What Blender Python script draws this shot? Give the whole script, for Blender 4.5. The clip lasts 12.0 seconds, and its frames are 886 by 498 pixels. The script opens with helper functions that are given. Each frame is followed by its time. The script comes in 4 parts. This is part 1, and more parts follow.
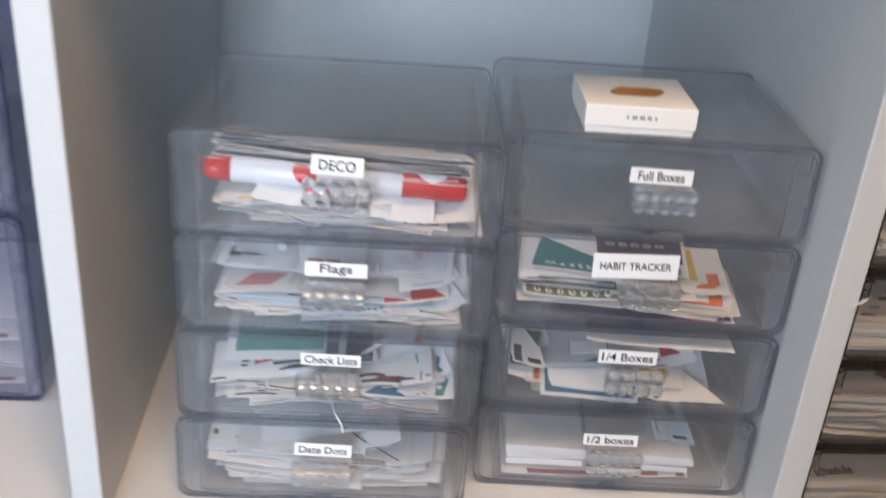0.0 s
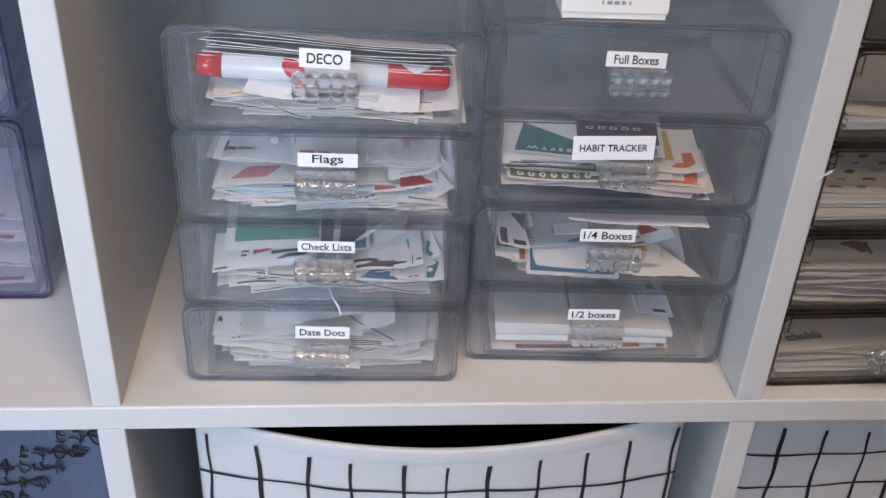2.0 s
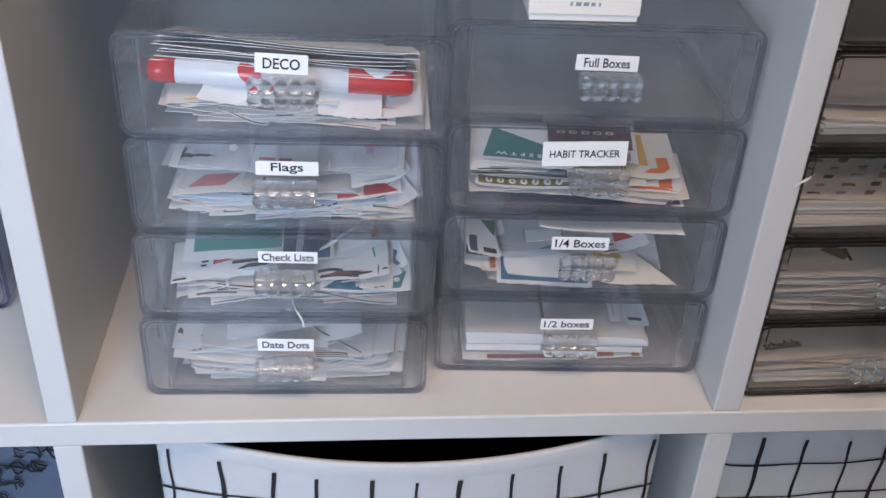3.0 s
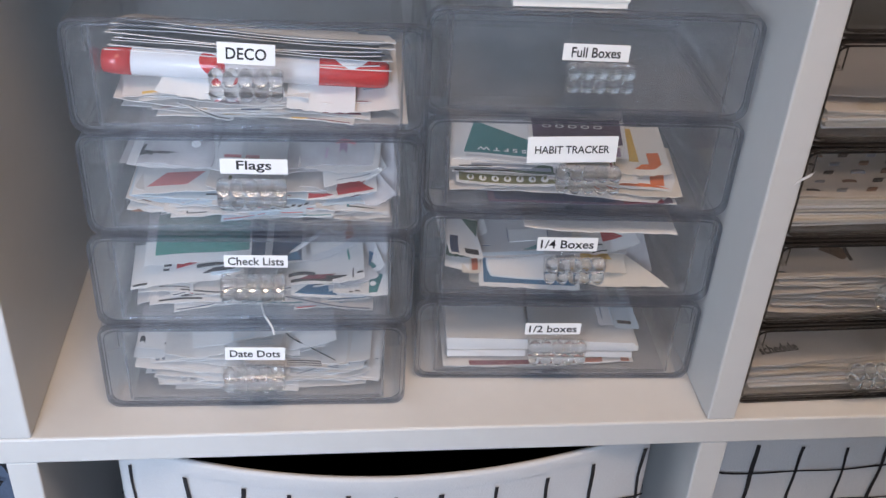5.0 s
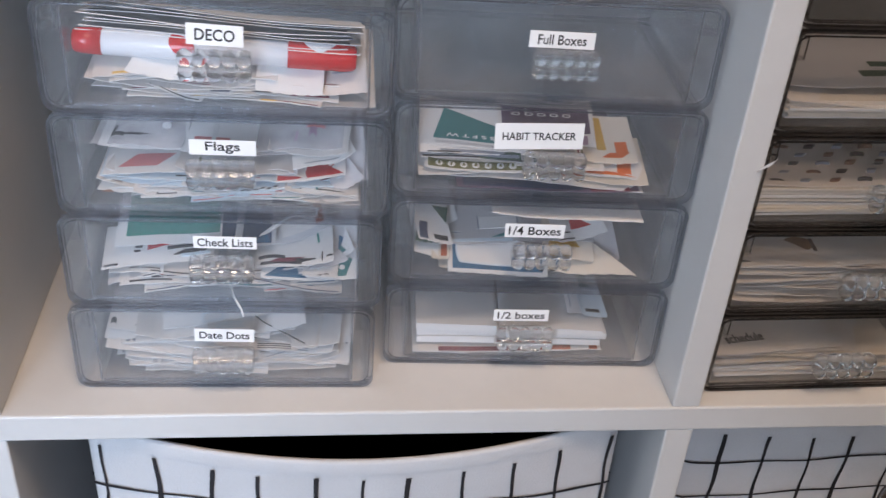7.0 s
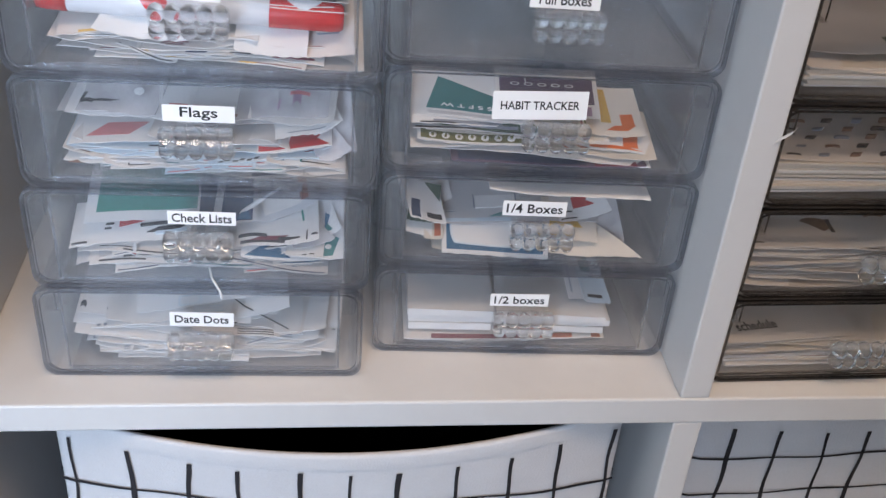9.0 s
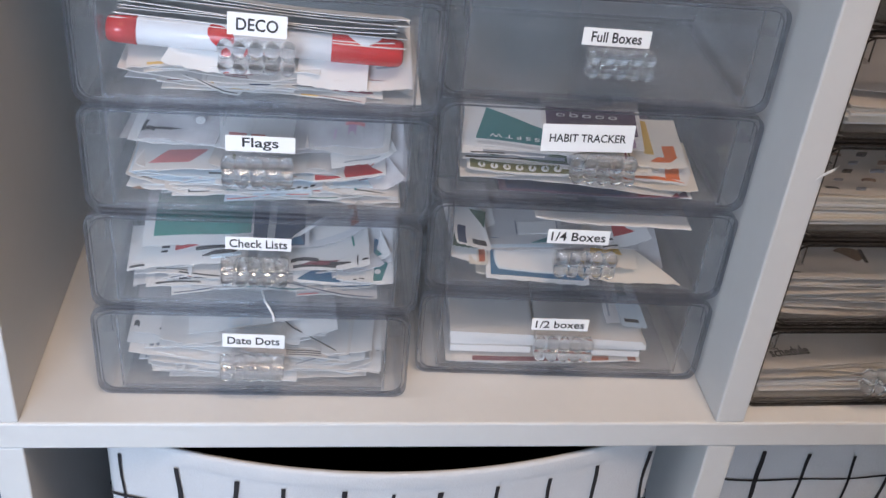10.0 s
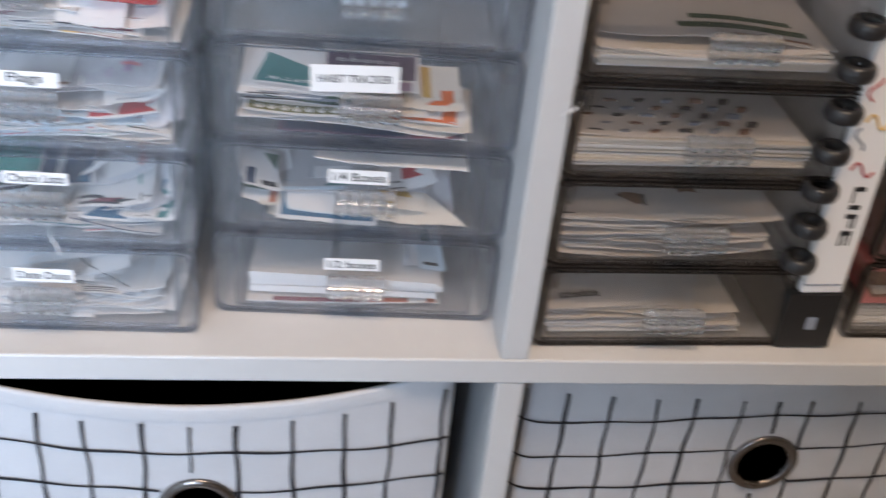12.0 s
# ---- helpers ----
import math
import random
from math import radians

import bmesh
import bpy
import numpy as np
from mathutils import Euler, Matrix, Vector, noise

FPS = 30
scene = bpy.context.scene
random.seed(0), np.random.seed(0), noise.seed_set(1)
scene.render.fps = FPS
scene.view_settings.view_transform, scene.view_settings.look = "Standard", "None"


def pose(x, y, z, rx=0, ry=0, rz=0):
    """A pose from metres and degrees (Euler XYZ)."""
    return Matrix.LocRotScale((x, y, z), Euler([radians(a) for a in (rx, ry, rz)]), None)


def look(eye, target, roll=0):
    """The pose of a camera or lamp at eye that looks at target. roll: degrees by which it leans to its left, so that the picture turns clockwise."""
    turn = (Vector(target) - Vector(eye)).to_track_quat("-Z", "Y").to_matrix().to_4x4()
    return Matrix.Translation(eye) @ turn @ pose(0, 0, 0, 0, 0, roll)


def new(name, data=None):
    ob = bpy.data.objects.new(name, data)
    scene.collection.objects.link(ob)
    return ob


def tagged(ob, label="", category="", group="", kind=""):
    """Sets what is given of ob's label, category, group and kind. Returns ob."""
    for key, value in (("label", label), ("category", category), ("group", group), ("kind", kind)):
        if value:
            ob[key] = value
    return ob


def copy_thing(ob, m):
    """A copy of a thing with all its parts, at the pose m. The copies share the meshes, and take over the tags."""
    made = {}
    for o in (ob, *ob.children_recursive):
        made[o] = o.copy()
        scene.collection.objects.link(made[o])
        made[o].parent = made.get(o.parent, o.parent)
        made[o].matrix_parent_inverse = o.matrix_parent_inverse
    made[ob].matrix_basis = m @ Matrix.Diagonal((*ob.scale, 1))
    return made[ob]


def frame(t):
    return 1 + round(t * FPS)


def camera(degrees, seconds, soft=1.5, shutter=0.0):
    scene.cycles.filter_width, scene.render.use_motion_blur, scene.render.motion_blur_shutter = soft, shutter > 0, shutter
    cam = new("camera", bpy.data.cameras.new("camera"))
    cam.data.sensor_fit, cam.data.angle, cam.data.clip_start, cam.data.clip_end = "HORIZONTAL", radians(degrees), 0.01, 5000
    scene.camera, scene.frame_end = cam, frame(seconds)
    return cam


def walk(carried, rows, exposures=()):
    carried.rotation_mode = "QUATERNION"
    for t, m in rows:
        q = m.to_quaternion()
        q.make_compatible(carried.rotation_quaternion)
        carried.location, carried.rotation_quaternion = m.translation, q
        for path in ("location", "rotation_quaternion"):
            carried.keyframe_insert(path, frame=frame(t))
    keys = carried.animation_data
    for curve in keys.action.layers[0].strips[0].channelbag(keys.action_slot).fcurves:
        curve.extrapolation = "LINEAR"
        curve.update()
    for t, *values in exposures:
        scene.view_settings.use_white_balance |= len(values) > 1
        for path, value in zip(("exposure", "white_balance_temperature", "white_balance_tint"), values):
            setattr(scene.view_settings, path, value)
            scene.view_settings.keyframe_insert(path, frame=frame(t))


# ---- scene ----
cam = camera(47.0, 12.0, soft=1.4, shutter=0.6)
METRES, EYE, TILT, LEAN, TURN = 8.0, 1.5, 0.0, 0.0, -5.3
PATH = [
    (0, (0.128, -0.396, 1.104), (0.261, 1.381, 0.197), 4.4),
    (0.5, (0.131, -0.364, 1.08), (0.333, 1.362, 0.09), 5.2),
    (1, (0.119, -0.412, 1.105), (0.264, 1.268, 0.029), 3.4),
    (1.5, (0.12, -0.421, 1.111), (0.274, 1.254, 0.029), 3.0),
    (2, (0.127, -0.421, 1.109), (0.286, 1.26, 0.036), 3.0),
    (2.5, (0.13, -0.406, 1.107), (0.296, 1.269, 0.027), 3.0),
    (3, (0.141, -0.402, 1.108), (0.317, 1.268, 0.021), 3.1),
    (4.8, (0.149, -0.374, 1.093), (0.352, 1.294, 0.007), 3.2),
    (5, (0.144, -0.373, 1.096), (0.36, 1.282, -0.005), 3.6),
    (5.5, (0.145, -0.376, 1.091), (0.365, 1.28, -0.008), 3.9),
    (6, (0.144, -0.381, 1.091), (0.368, 1.278, -0.003), 4.1),
    (6.5, (0.144, -0.385, 1.091), (0.373, 1.278, 0.005), 4.4),
    (7, (0.156, -0.384, 1.092), (0.383, 1.275, -0.002), 4.5),
    (7.2, (0.16, -0.385, 1.091), (0.38, 1.28, 0.005), 4.3),
    (9, (0.16, -0.363, 1.064), (0.399, 1.299, -0.022), 4.9),
    (9.5, (0.136, -0.369, 1.07), (0.383, 1.296, -0.009), 5.4),
    (10, (0.135, -0.366, 1.078), (0.38, 1.3, -0.001), 5.7),
    (10.5, (0.135, -0.38, 1.081), (0.378, 1.286, 0.001), 6.0),
    (11, (0.147, -0.385, 1.081), (0.387, 1.281, 0.001), 6.1),
    (11.5, (0.173, -0.395, 1.078), (0.412, 1.268, -0.007), 6.3),
    (12, (0.239, -0.407, 1.073), (0.485, 1.256, -0.009), 6.0),
]
EXPOSURE = [
    (0, 0.13, 6900, 10), (0.5, -0.06, 6900, 12), (1, -0.02, 6650, 12), (2.5, -0.10, 6450, 12), (3, -0.10, 6280, 10), (4.8, -0.03, 6480, 11),
    (6, 0.0, 6520, 11), (7.2, 0.0, 6580, 11), (9.5, 0.04, 6450, 10), (11, 0.02, 6500, 10), (11.5, -0.01, 6600, 12), (12, 0.18, 6300, 9),
]
walk(cam, [(t, look(eye, target, roll)) for t, eye, target, roll in PATH], EXPOSURE)

# ---- world, lights ----
world = bpy.data.worlds.new("world")
scene.world = world
world.use_nodes = True
wn, wl = world.node_tree.nodes, world.node_tree.links
sky = wn.new("ShaderNodeTexSky")
sky.sky_type, sky.sun_disc = "NISHITA", False
sky.sun_elevation, sky.sun_rotation = radians(35), radians(150)
wl.new(sky.outputs[0], wn["Background"].inputs[0])
wn["Background"].inputs[1].default_value = 0.10


def area(name, eye, target, sx, sy, watts, colour):
    d = bpy.data.lights.new(name, "AREA")
    d.shape, d.size, d.size_y, d.energy, d.color = "RECTANGLE", sx, sy, watts, colour
    ob = new(name, d)
    ob.matrix_world = look(eye, target)
    return ob


area("window_light", (-0.40, -2.36, 1.48), (-0.05, 0.0, 1.0), 0.90, 1.05, 60, (0.63, 0.775, 1.0))
area("ceiling_lamp_light", (0.32, -0.72, 2.33), (0.32, -0.72, 0.0), 0.5, 0.5, 20, (1.0, 0.73, 0.52))
scene.cycles.transparent_max_bounces = 32
scene.view_settings.exposure = 0.0


# ---- materials ----
def mat(name, colour, rough=0.6, metal=0.0, var=0.06, scale=60.0, bump=0.0, spec=0.5, island=0.0):
    m = bpy.data.materials.new(name)
    m.use_nodes = True
    n, l = m.node_tree.nodes, m.node_tree.links
    b = n["Principled BSDF"]
    b.inputs["Roughness"].default_value, b.inputs["Metallic"].default_value = rough, metal
    b.inputs["Specular IOR Level"].default_value = spec
    tc = n.new("ShaderNodeTexCoord")
    big, fine = n.new("ShaderNodeTexNoise"), n.new("ShaderNodeTexNoise")
    big.inputs["Scale"].default_value, fine.inputs["Scale"].default_value = scale * 0.2, scale * 6
    fine.inputs["Detail"].default_value = 4
    for t in (big, fine):
        l.new(tc.outputs["Object"], t.inputs["Vector"])
    mix = n.new("ShaderNodeMix")
    mix.data_type = "FLOAT"
    mix.inputs[0].default_value = 0.4
    l.new(big.outputs[0], mix.inputs[2])
    l.new(fine.outputs[0], mix.inputs[3])
    ramp = n.new("ShaderNodeValToRGB")
    lo = [max(0, c * (1 - 2 * var)) for c in colour]
    hi = [min(1, c * (1 + 2 * var)) for c in colour]
    ramp.color_ramp.elements[0].position, ramp.color_ramp.elements[1].position = 0.3, 0.7
    ramp.color_ramp.elements[0].color, ramp.color_ramp.elements[1].color = (*lo, 1), (*hi, 1)
    l.new(mix.outputs[0], ramp.inputs[0])
    out = ramp.outputs[0]
    if island:
        info, hsv, ma = n.new("ShaderNodeObjectInfo"), n.new("ShaderNodeHueSaturation"), n.new("ShaderNodeMath")
        ma.operation = "MULTIPLY_ADD"
        ma.inputs[1].default_value, ma.inputs[2].default_value = island, 1 - island * 0.6
        l.new(info.outputs["Random"], ma.inputs[0])
        l.new(ma.outputs[0], hsv.inputs["Value"])
        l.new(out, hsv.inputs["Color"])
        out = hsv.outputs[0]
    l.new(out, b.inputs["Base Color"])
    if bump:
        bp = n.new("ShaderNodeBump")
        bp.inputs["Strength"].default_value, bp.inputs["Distance"].default_value = bump, 0.0006
        l.new(fine.outputs[0], bp.inputs["Height"])
        l.new(bp.outputs[0], b.inputs["Normal"])
    return m


def clear(name, tint, haze, haze_colour, rough=0.12):
    """Moulded see-through plastic: tinted, with a scratched haze and a glossy skin."""
    m = bpy.data.materials.new(name)
    m.use_nodes = True
    n, l = m.node_tree.nodes, m.node_tree.links
    n.remove(n["Principled BSDF"])
    tr, di, gl = n.new("ShaderNodeBsdfTransparent"), n.new("ShaderNodeBsdfDiffuse"), n.new("ShaderNodeBsdfGlossy")
    tr.inputs[0].default_value, di.inputs[0].default_value = (*tint, 1), (*haze_colour, 1)
    gl.inputs["Roughness"].default_value = rough
    tc, no, mr = n.new("ShaderNodeTexCoord"), n.new("ShaderNodeTexNoise"), n.new("ShaderNodeMapRange")
    no.inputs["Scale"].default_value, no.inputs["Detail"].default_value = 45, 6
    l.new(tc.outputs["Object"], no.inputs["Vector"])
    mr.inputs[1].default_value, mr.inputs[2].default_value = 0.3, 0.7
    mr.inputs[3].default_value, mr.inputs[4].default_value = haze * 0.6, haze * 1.4
    l.new(no.outputs[0], mr.inputs[0])
    a, b, lw, fr = n.new("ShaderNodeMixShader"), n.new("ShaderNodeMixShader"), n.new("ShaderNodeLayerWeight"), n.new("ShaderNodeMapRange")
    lw.inputs["Blend"].default_value = 0.22
    fr.inputs[3].default_value, fr.inputs[4].default_value = 0.018, 0.55
    l.new(lw.outputs["Facing"], fr.inputs[0])
    bp = n.new("ShaderNodeBump")
    bp.inputs["Strength"].default_value, bp.inputs["Distance"].default_value = 0.25, 0.0008
    l.new(no.outputs[0], bp.inputs["Height"])
    l.new(bp.outputs[0], gl.inputs["Normal"])
    l.new(mr.outputs[0], a.inputs[0])
    l.new(tr.outputs[0], a.inputs[1])
    l.new(di.outputs[0], a.inputs[2])
    l.new(fr.outputs[0], b.inputs[0])
    l.new(a.outputs[0], b.inputs[1])
    l.new(gl.outputs[0], b.inputs[2])
    l.new(b.outputs[0], n["Material Output"].inputs[0])
    return m


def bead_glass(name, tint):
    m = bpy.data.materials.new(name)
    m.use_nodes = True
    b = m.node_tree.nodes["Principled BSDF"]
    b.inputs["Base Color"].default_value = (*tint, 1)
    b.inputs["Transmission Weight"].default_value = 1.0
    b.inputs["Roughness"].default_value, b.inputs["IOR"].default_value = 0.03, 1.40
    return m


LAMINATE = mat("white_laminate", (0.585, 0.585, 0.585), 0.42, var=0.012, scale=20, bump=0.05)
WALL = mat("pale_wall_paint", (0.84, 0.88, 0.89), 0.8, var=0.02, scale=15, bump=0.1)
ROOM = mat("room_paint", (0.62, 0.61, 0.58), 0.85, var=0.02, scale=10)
FLOORMAT = mat("grey_floor", (0.36, 0.35, 0.34), 0.5, var=0.15, scale=12, bump=0.2)
FRAME = mat("window_paint", (0.8, 0.8, 0.8), 0.4)
GLASSY = clear("clear_plastic", (0.990, 0.993, 0.997), 0.032, (0.70, 0.73, 0.785), 0.2)
EDGE = clear("clear_plastic_edge", (0.78, 0.795, 0.825), 0.11, (0.36, 0.38, 0.43))
TRAY_BASE = clear("frosted_tray_base", (0.95, 0.955, 0.965), 0.15, (0.50, 0.51, 0.54), 0.25)
# Same clear plastic, with shade and warm light put into a brown-grey tint.
CLEAR_SHADED = clear("shaded_clear_plastic", (0.955, 0.95, 0.945), 0.022, (0.42, 0.39, 0.37))
CLEAR_SHADED_EDGE = clear("shaded_clear_plastic_edge", (0.18, 0.165, 0.16), 0.35, (0.06, 0.052, 0.05))
VIOLET = clear("violet_plastic", (0.95, 0.95, 0.985), 0.06, (0.42, 0.43, 0.58))
VIOLET_EDGE = clear("violet_plastic_edge", (0.32, 0.33, 0.50), 0.4, (0.12, 0.12, 0.22))
BEAD = bead_glass("bead_plastic", (0.96, 0.97, 0.98))
LABEL = mat("label_paper", (0.86, 0.86, 0.86), 0.55, var=0.01)
TEXT = mat("black_print", (0.012, 0.012, 0.014), 0.5, var=0.02)
PAPER = mat("sticker_paper", (0.79, 0.785, 0.785), 0.5, var=0.03, island=0.12)
PAPER_WARM = mat("warm_paper", (0.77, 0.735, 0.71), 0.55, var=0.03, island=0.12)
PAPER_CREAM = mat("cream_paper", (0.76, 0.70, 0.62), 0.6, var=0.03, island=0.12)
PAPER_GREY = mat("grey_paper", (0.58, 0.58, 0.60), 0.5, var=0.04, island=0.15)
PAPER_BLUE = mat("pale_blue_paper", (0.62, 0.72, 0.80), 0.5, var=0.03)
VELLUM = clear("release_film", (0.95, 0.94, 0.95), 0.52, (0.90, 0.88, 0.90), 0.25)
INK = mat("dark_ink", (0.03, 0.03, 0.035), 0.5)
NAVY = mat("navy_ink", (0.025, 0.05, 0.12), 0.5, var=0.1)
BLUE = mat("blue_ink", (0.03, 0.13, 0.25), 0.5, var=0.1)
TEAL = mat("teal_ink", (0.06, 0.22, 0.23), 0.5, var=0.1)
TEALGREEN = mat("sea_green_ink", (0.06, 0.30, 0.25), 0.5, var=0.1)
RED = mat("red_ink", (0.46, 0.03, 0.035), 0.5, var=0.08)
ROSE = mat("rose_ink", (0.62, 0.20, 0.21), 0.5, var=0.1)
MAROON = mat("maroon_ink", (0.20, 0.03, 0.05), 0.5, var=0.12)
PLUM = mat("plum_card", (0.14, 0.10, 0.16), 0.5, var=0.15)
MAUVE = mat("mauve_ink", (0.42, 0.28, 0.38), 0.5, var=0.1)
RUST = mat("rust_ink", (0.45, 0.13, 0.07), 0.5, var=0.1)
ORANGE = mat("orange_ink", (0.72, 0.16, 0.03), 0.5, var=0.06)
OCHRE = mat("yellow_ink", (0.72, 0.46, 0.10), 0.5, var=0.08)
OLIVE = mat("olive_ink", (0.16, 0.16, 0.06), 0.5, var=0.1)
BROWN = mat("brown_ink", (0.22, 0.12, 0.08), 0.5, var=0.15)
SLATE = mat("slate_ink", (0.28, 0.31, 0.37), 0.5, var=0.12)
GREEN = mat("dark_green_ink", (0.05, 0.10, 0.07), 0.5, var=0.15)
PEN_WHITE = mat("white_pen_barrel", (0.80, 0.81, 0.85), 0.25, var=0.01)
PEN_RED = mat("red_pen_cap", (0.58, 0.014, 0.014), 0.25, var=0.03)
CANVAS = mat("white_canvas", (0.53, 0.54, 0.565), 0.85, var=0.025, scale=160, bump=0.35)
# Pale cloth made dark blue-grey: the recess's shade is in this base colour.
CANVAS_PRINT_SHADED = mat("shaded_printed_canvas", (0.085, 0.11, 0.165), 0.85, var=0.12, scale=160, bump=0.35)
LINE = mat("black_fabric_print", (0.012, 0.012, 0.016), 0.8)
# Near-black colour for the inner faces, back and bottom of the bins.
BIN_INSIDE = mat("near_black_inside", (0.010, 0.010, 0.012), 0.95)
STEEL = mat("dark_nickel", (0.22, 0.20, 0.19), 0.22, metal=1.0, var=0.05)
CARD = mat("box_card", (0.84, 0.81, 0.77), 0.5, var=0.02)
BLACKCOVER = mat("black_cover", (0.012, 0.012, 0.013), 0.45)
DISC = mat("black_disc", (0.02, 0.02, 0.022), 0.3)


# ---- mesh helpers ----
def obj(name, bm, material, parent=None, label="", smooth=False):
    me = bpy.data.meshes.new(name)
    bmesh.ops.recalc_face_normals(bm, faces=bm.faces)
    if smooth:
        for f in bm.faces:
            f.smooth = True
    bm.to_mesh(me)
    bm.free()
    me.materials.append(material)
    ob = new(name, me)
    ob.parent = parent
    if label:
        tagged(ob, label)
    return ob


def part(name, bm, material, parent, label="", smooth=False):
    return obj(name, bm, material, parent, label, smooth)


def box_into(bm, x0, y0, z0, x1, y1, z1, bevel=0.0):
    r = bmesh.ops.create_cube(bm, size=1.0)
    for v in r["verts"]:
        v.co = Vector((x0 + (v.co.x + 0.5) * (x1 - x0), y0 + (v.co.y + 0.5) * (y1 - y0), z0 + (v.co.z + 0.5) * (z1 - z0)))
    if bevel:
        es = list({e for v in r["verts"] for e in v.link_edges})
        bmesh.ops.bevel(bm, geom=es, offset=bevel, segments=2, affect="EDGES", profile=0.5)


def box(x0, y0, z0, x1, y1, z1, bevel=0.0):
    bm = bmesh.new()
    box_into(bm, x0, y0, z0, x1, y1, z1, bevel)
    return bm


def round_rect(w, h, r, n=5):
    pts = []
    for cx, cz, a0 in ((w - r, r, -90), (w - r, h - r, 0), (r, h - r, 90), (r, r, 180)):
        for k in range(n + 1):
            a = radians(a0 + 90 * k / n)
            pts.append((cx + r * math.cos(a), cz + r * math.sin(a)))
    return pts


def prism(bm, pts, y0, y1):
    a = [bm.verts.new((x, y0, z)) for x, z in pts]
    b = [bm.verts.new((x, y1, z)) for x, z in pts]
    bm.faces.new(a)
    bm.faces.new(b[::-1])
    for k in range(len(pts)):
        j = (k + 1) % len(pts)
        bm.faces.new((a[k], b[k], b[j], a[j]))


def ring(bm, outer, inner, y0, y1, skip=lambda p, q: False):
    loops = [[bm.verts.new((x, y, z)) for x, z in pts] for pts, y in ((outer, y0), (outer, y1), (inner, y1), (inner, y0))]
    n = len(outer)
    for i in range(4):
        a, b = loops[i], loops[(i + 1) % 4]
        for k in range(n):
            j = (k + 1) % n
            if not skip(outer[k], outer[j]):
                bm.faces.new((a[k], a[j], b[j], b[k]))


def inset(pts, w, h, t):
    return [(t + x * (w - 2 * t) / w, t + z * (h - 2 * t) / h) for x, z in pts]


def lettering(text, width, height, material, parent, x, y, z, tall=False, depth=0.00012, spin=0.0):
    """Raised print, centred at x, z on a face that looks towards -y."""
    c = bpy.data.curves.new("lettering", "FONT")
    c.body, c.align_x, c.align_y, c.extrude = text, "CENTER", "CENTER", depth / 2
    c.resolution_u, c.offset = 3, 0.014
    tmp = new("lettering_source", c)
    bpy.context.view_layer.update()
    me = bpy.data.meshes.new_from_object(tmp.evaluated_get(bpy.context.evaluated_depsgraph_get()))
    bpy.data.objects.remove(tmp)
    xs, ys = [v.co.x for v in me.vertices], [v.co.y for v in me.vertices]
    sx, sy = width / (max(xs) - min(xs)), height / (max(ys) - min(ys))
    mx, my = (max(xs) + min(xs)) / 2, (max(ys) + min(ys)) / 2
    ca, sa = math.cos(radians(spin)), math.sin(radians(spin))
    for v in me.vertices:
        a, b = (v.co.x - mx) * sx, (v.co.y - my) * sy
        v.co = Vector((x + a * ca - b * sa, y - v.co.z, z + a * sa + b * ca))
    me.materials.clear()
    me.materials.append(material)
    ob = new("lettering", me)
    ob.parent = parent
    return ob


def thing(name, m, label, category, group="", kind=""):
    ob = new(name)
    ob.empty_display_size = 0.01
    ob.matrix_world = m
    return tagged(ob, label, category, group, kind)


# ---- room ----
X0, X1, Y0, Y1, ZC = -1.60, 2.3, -2.4, 0.42, 2.4
tagged(obj("floor", box(X0 - 0.1, Y0 - 0.1, -0.05, X1 + 0.1, Y1 + 0.1, 0.0), FLOORMAT), "plain pale grey floor of the room", "floor", kind="structure")
tagged(obj("ceiling", box(X0 - 0.1, Y0 - 0.1, ZC, X1 + 0.1, Y1 + 0.1, ZC + 0.1), ROOM), "plain off-white painted ceiling", "ceiling", kind="structure")
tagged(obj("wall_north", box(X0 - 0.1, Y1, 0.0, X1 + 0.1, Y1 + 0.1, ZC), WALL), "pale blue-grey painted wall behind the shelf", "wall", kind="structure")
SX0, SX1, SZ0, SZ1 = -0.90, 0.05, 0.90, 2.06
bm = bmesh.new()
for q in ((X0 - 0.1, 0, SX0, ZC), (SX1, 0, X1 + 0.1, ZC), (SX0, 0, SX1, SZ0), (SX0, SZ1, SX1, ZC)):
    box_into(bm, q[0], Y0 - 0.1, q[1], q[2], Y0, q[3])
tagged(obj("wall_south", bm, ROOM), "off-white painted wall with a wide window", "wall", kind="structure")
win = thing("window_1", pose(0, 0, 0), "wide white painted window letting in daylight", "window", kind="structure")
bm = bmesh.new()
for q in ((SX0, SZ0, SX0 + 0.05, SZ1), (SX1 - 0.05, SZ0, SX1, SZ1), (SX0 + 0.05, SZ0, SX1 - 0.05, SZ0 + 0.05), (SX0 + 0.05, SZ1 - 0.05, SX1 - 0.05, SZ1)):
    box_into(bm, q[0], Y0 - 0.08, q[1], q[2], Y0 - 0.03, q[3])
part("window_frame", bm, FRAME, win)
pane = part("pane", box(SX0 + 0.05, Y0 - 0.06, SZ0 + 0.05, SX1 - 0.05, Y0 - 0.055, SZ1 - 0.05), GLASSY, win)
pane.visible_shadow = False
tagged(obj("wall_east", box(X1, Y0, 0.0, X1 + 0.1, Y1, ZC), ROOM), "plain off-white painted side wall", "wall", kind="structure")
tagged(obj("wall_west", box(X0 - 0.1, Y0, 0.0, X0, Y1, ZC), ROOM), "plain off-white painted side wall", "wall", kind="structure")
# Unseen wall, added to keep window light off the right-hand compartments.
tagged(obj("light_block_wall", box(0.06, Y0, 0.0, 0.16, -0.80, ZC), ROOM), "unseen off-white wall added to block window light", "wall", kind="structure")
lampo = thing("ceiling_light", pose(0.32, -0.72, 2.34), "square white ceiling light", "lamp")
part("housing", box(-0.27, -0.27, 0.0, 0.27, 0.27, 0.06, 0.01), FRAME, lampo)

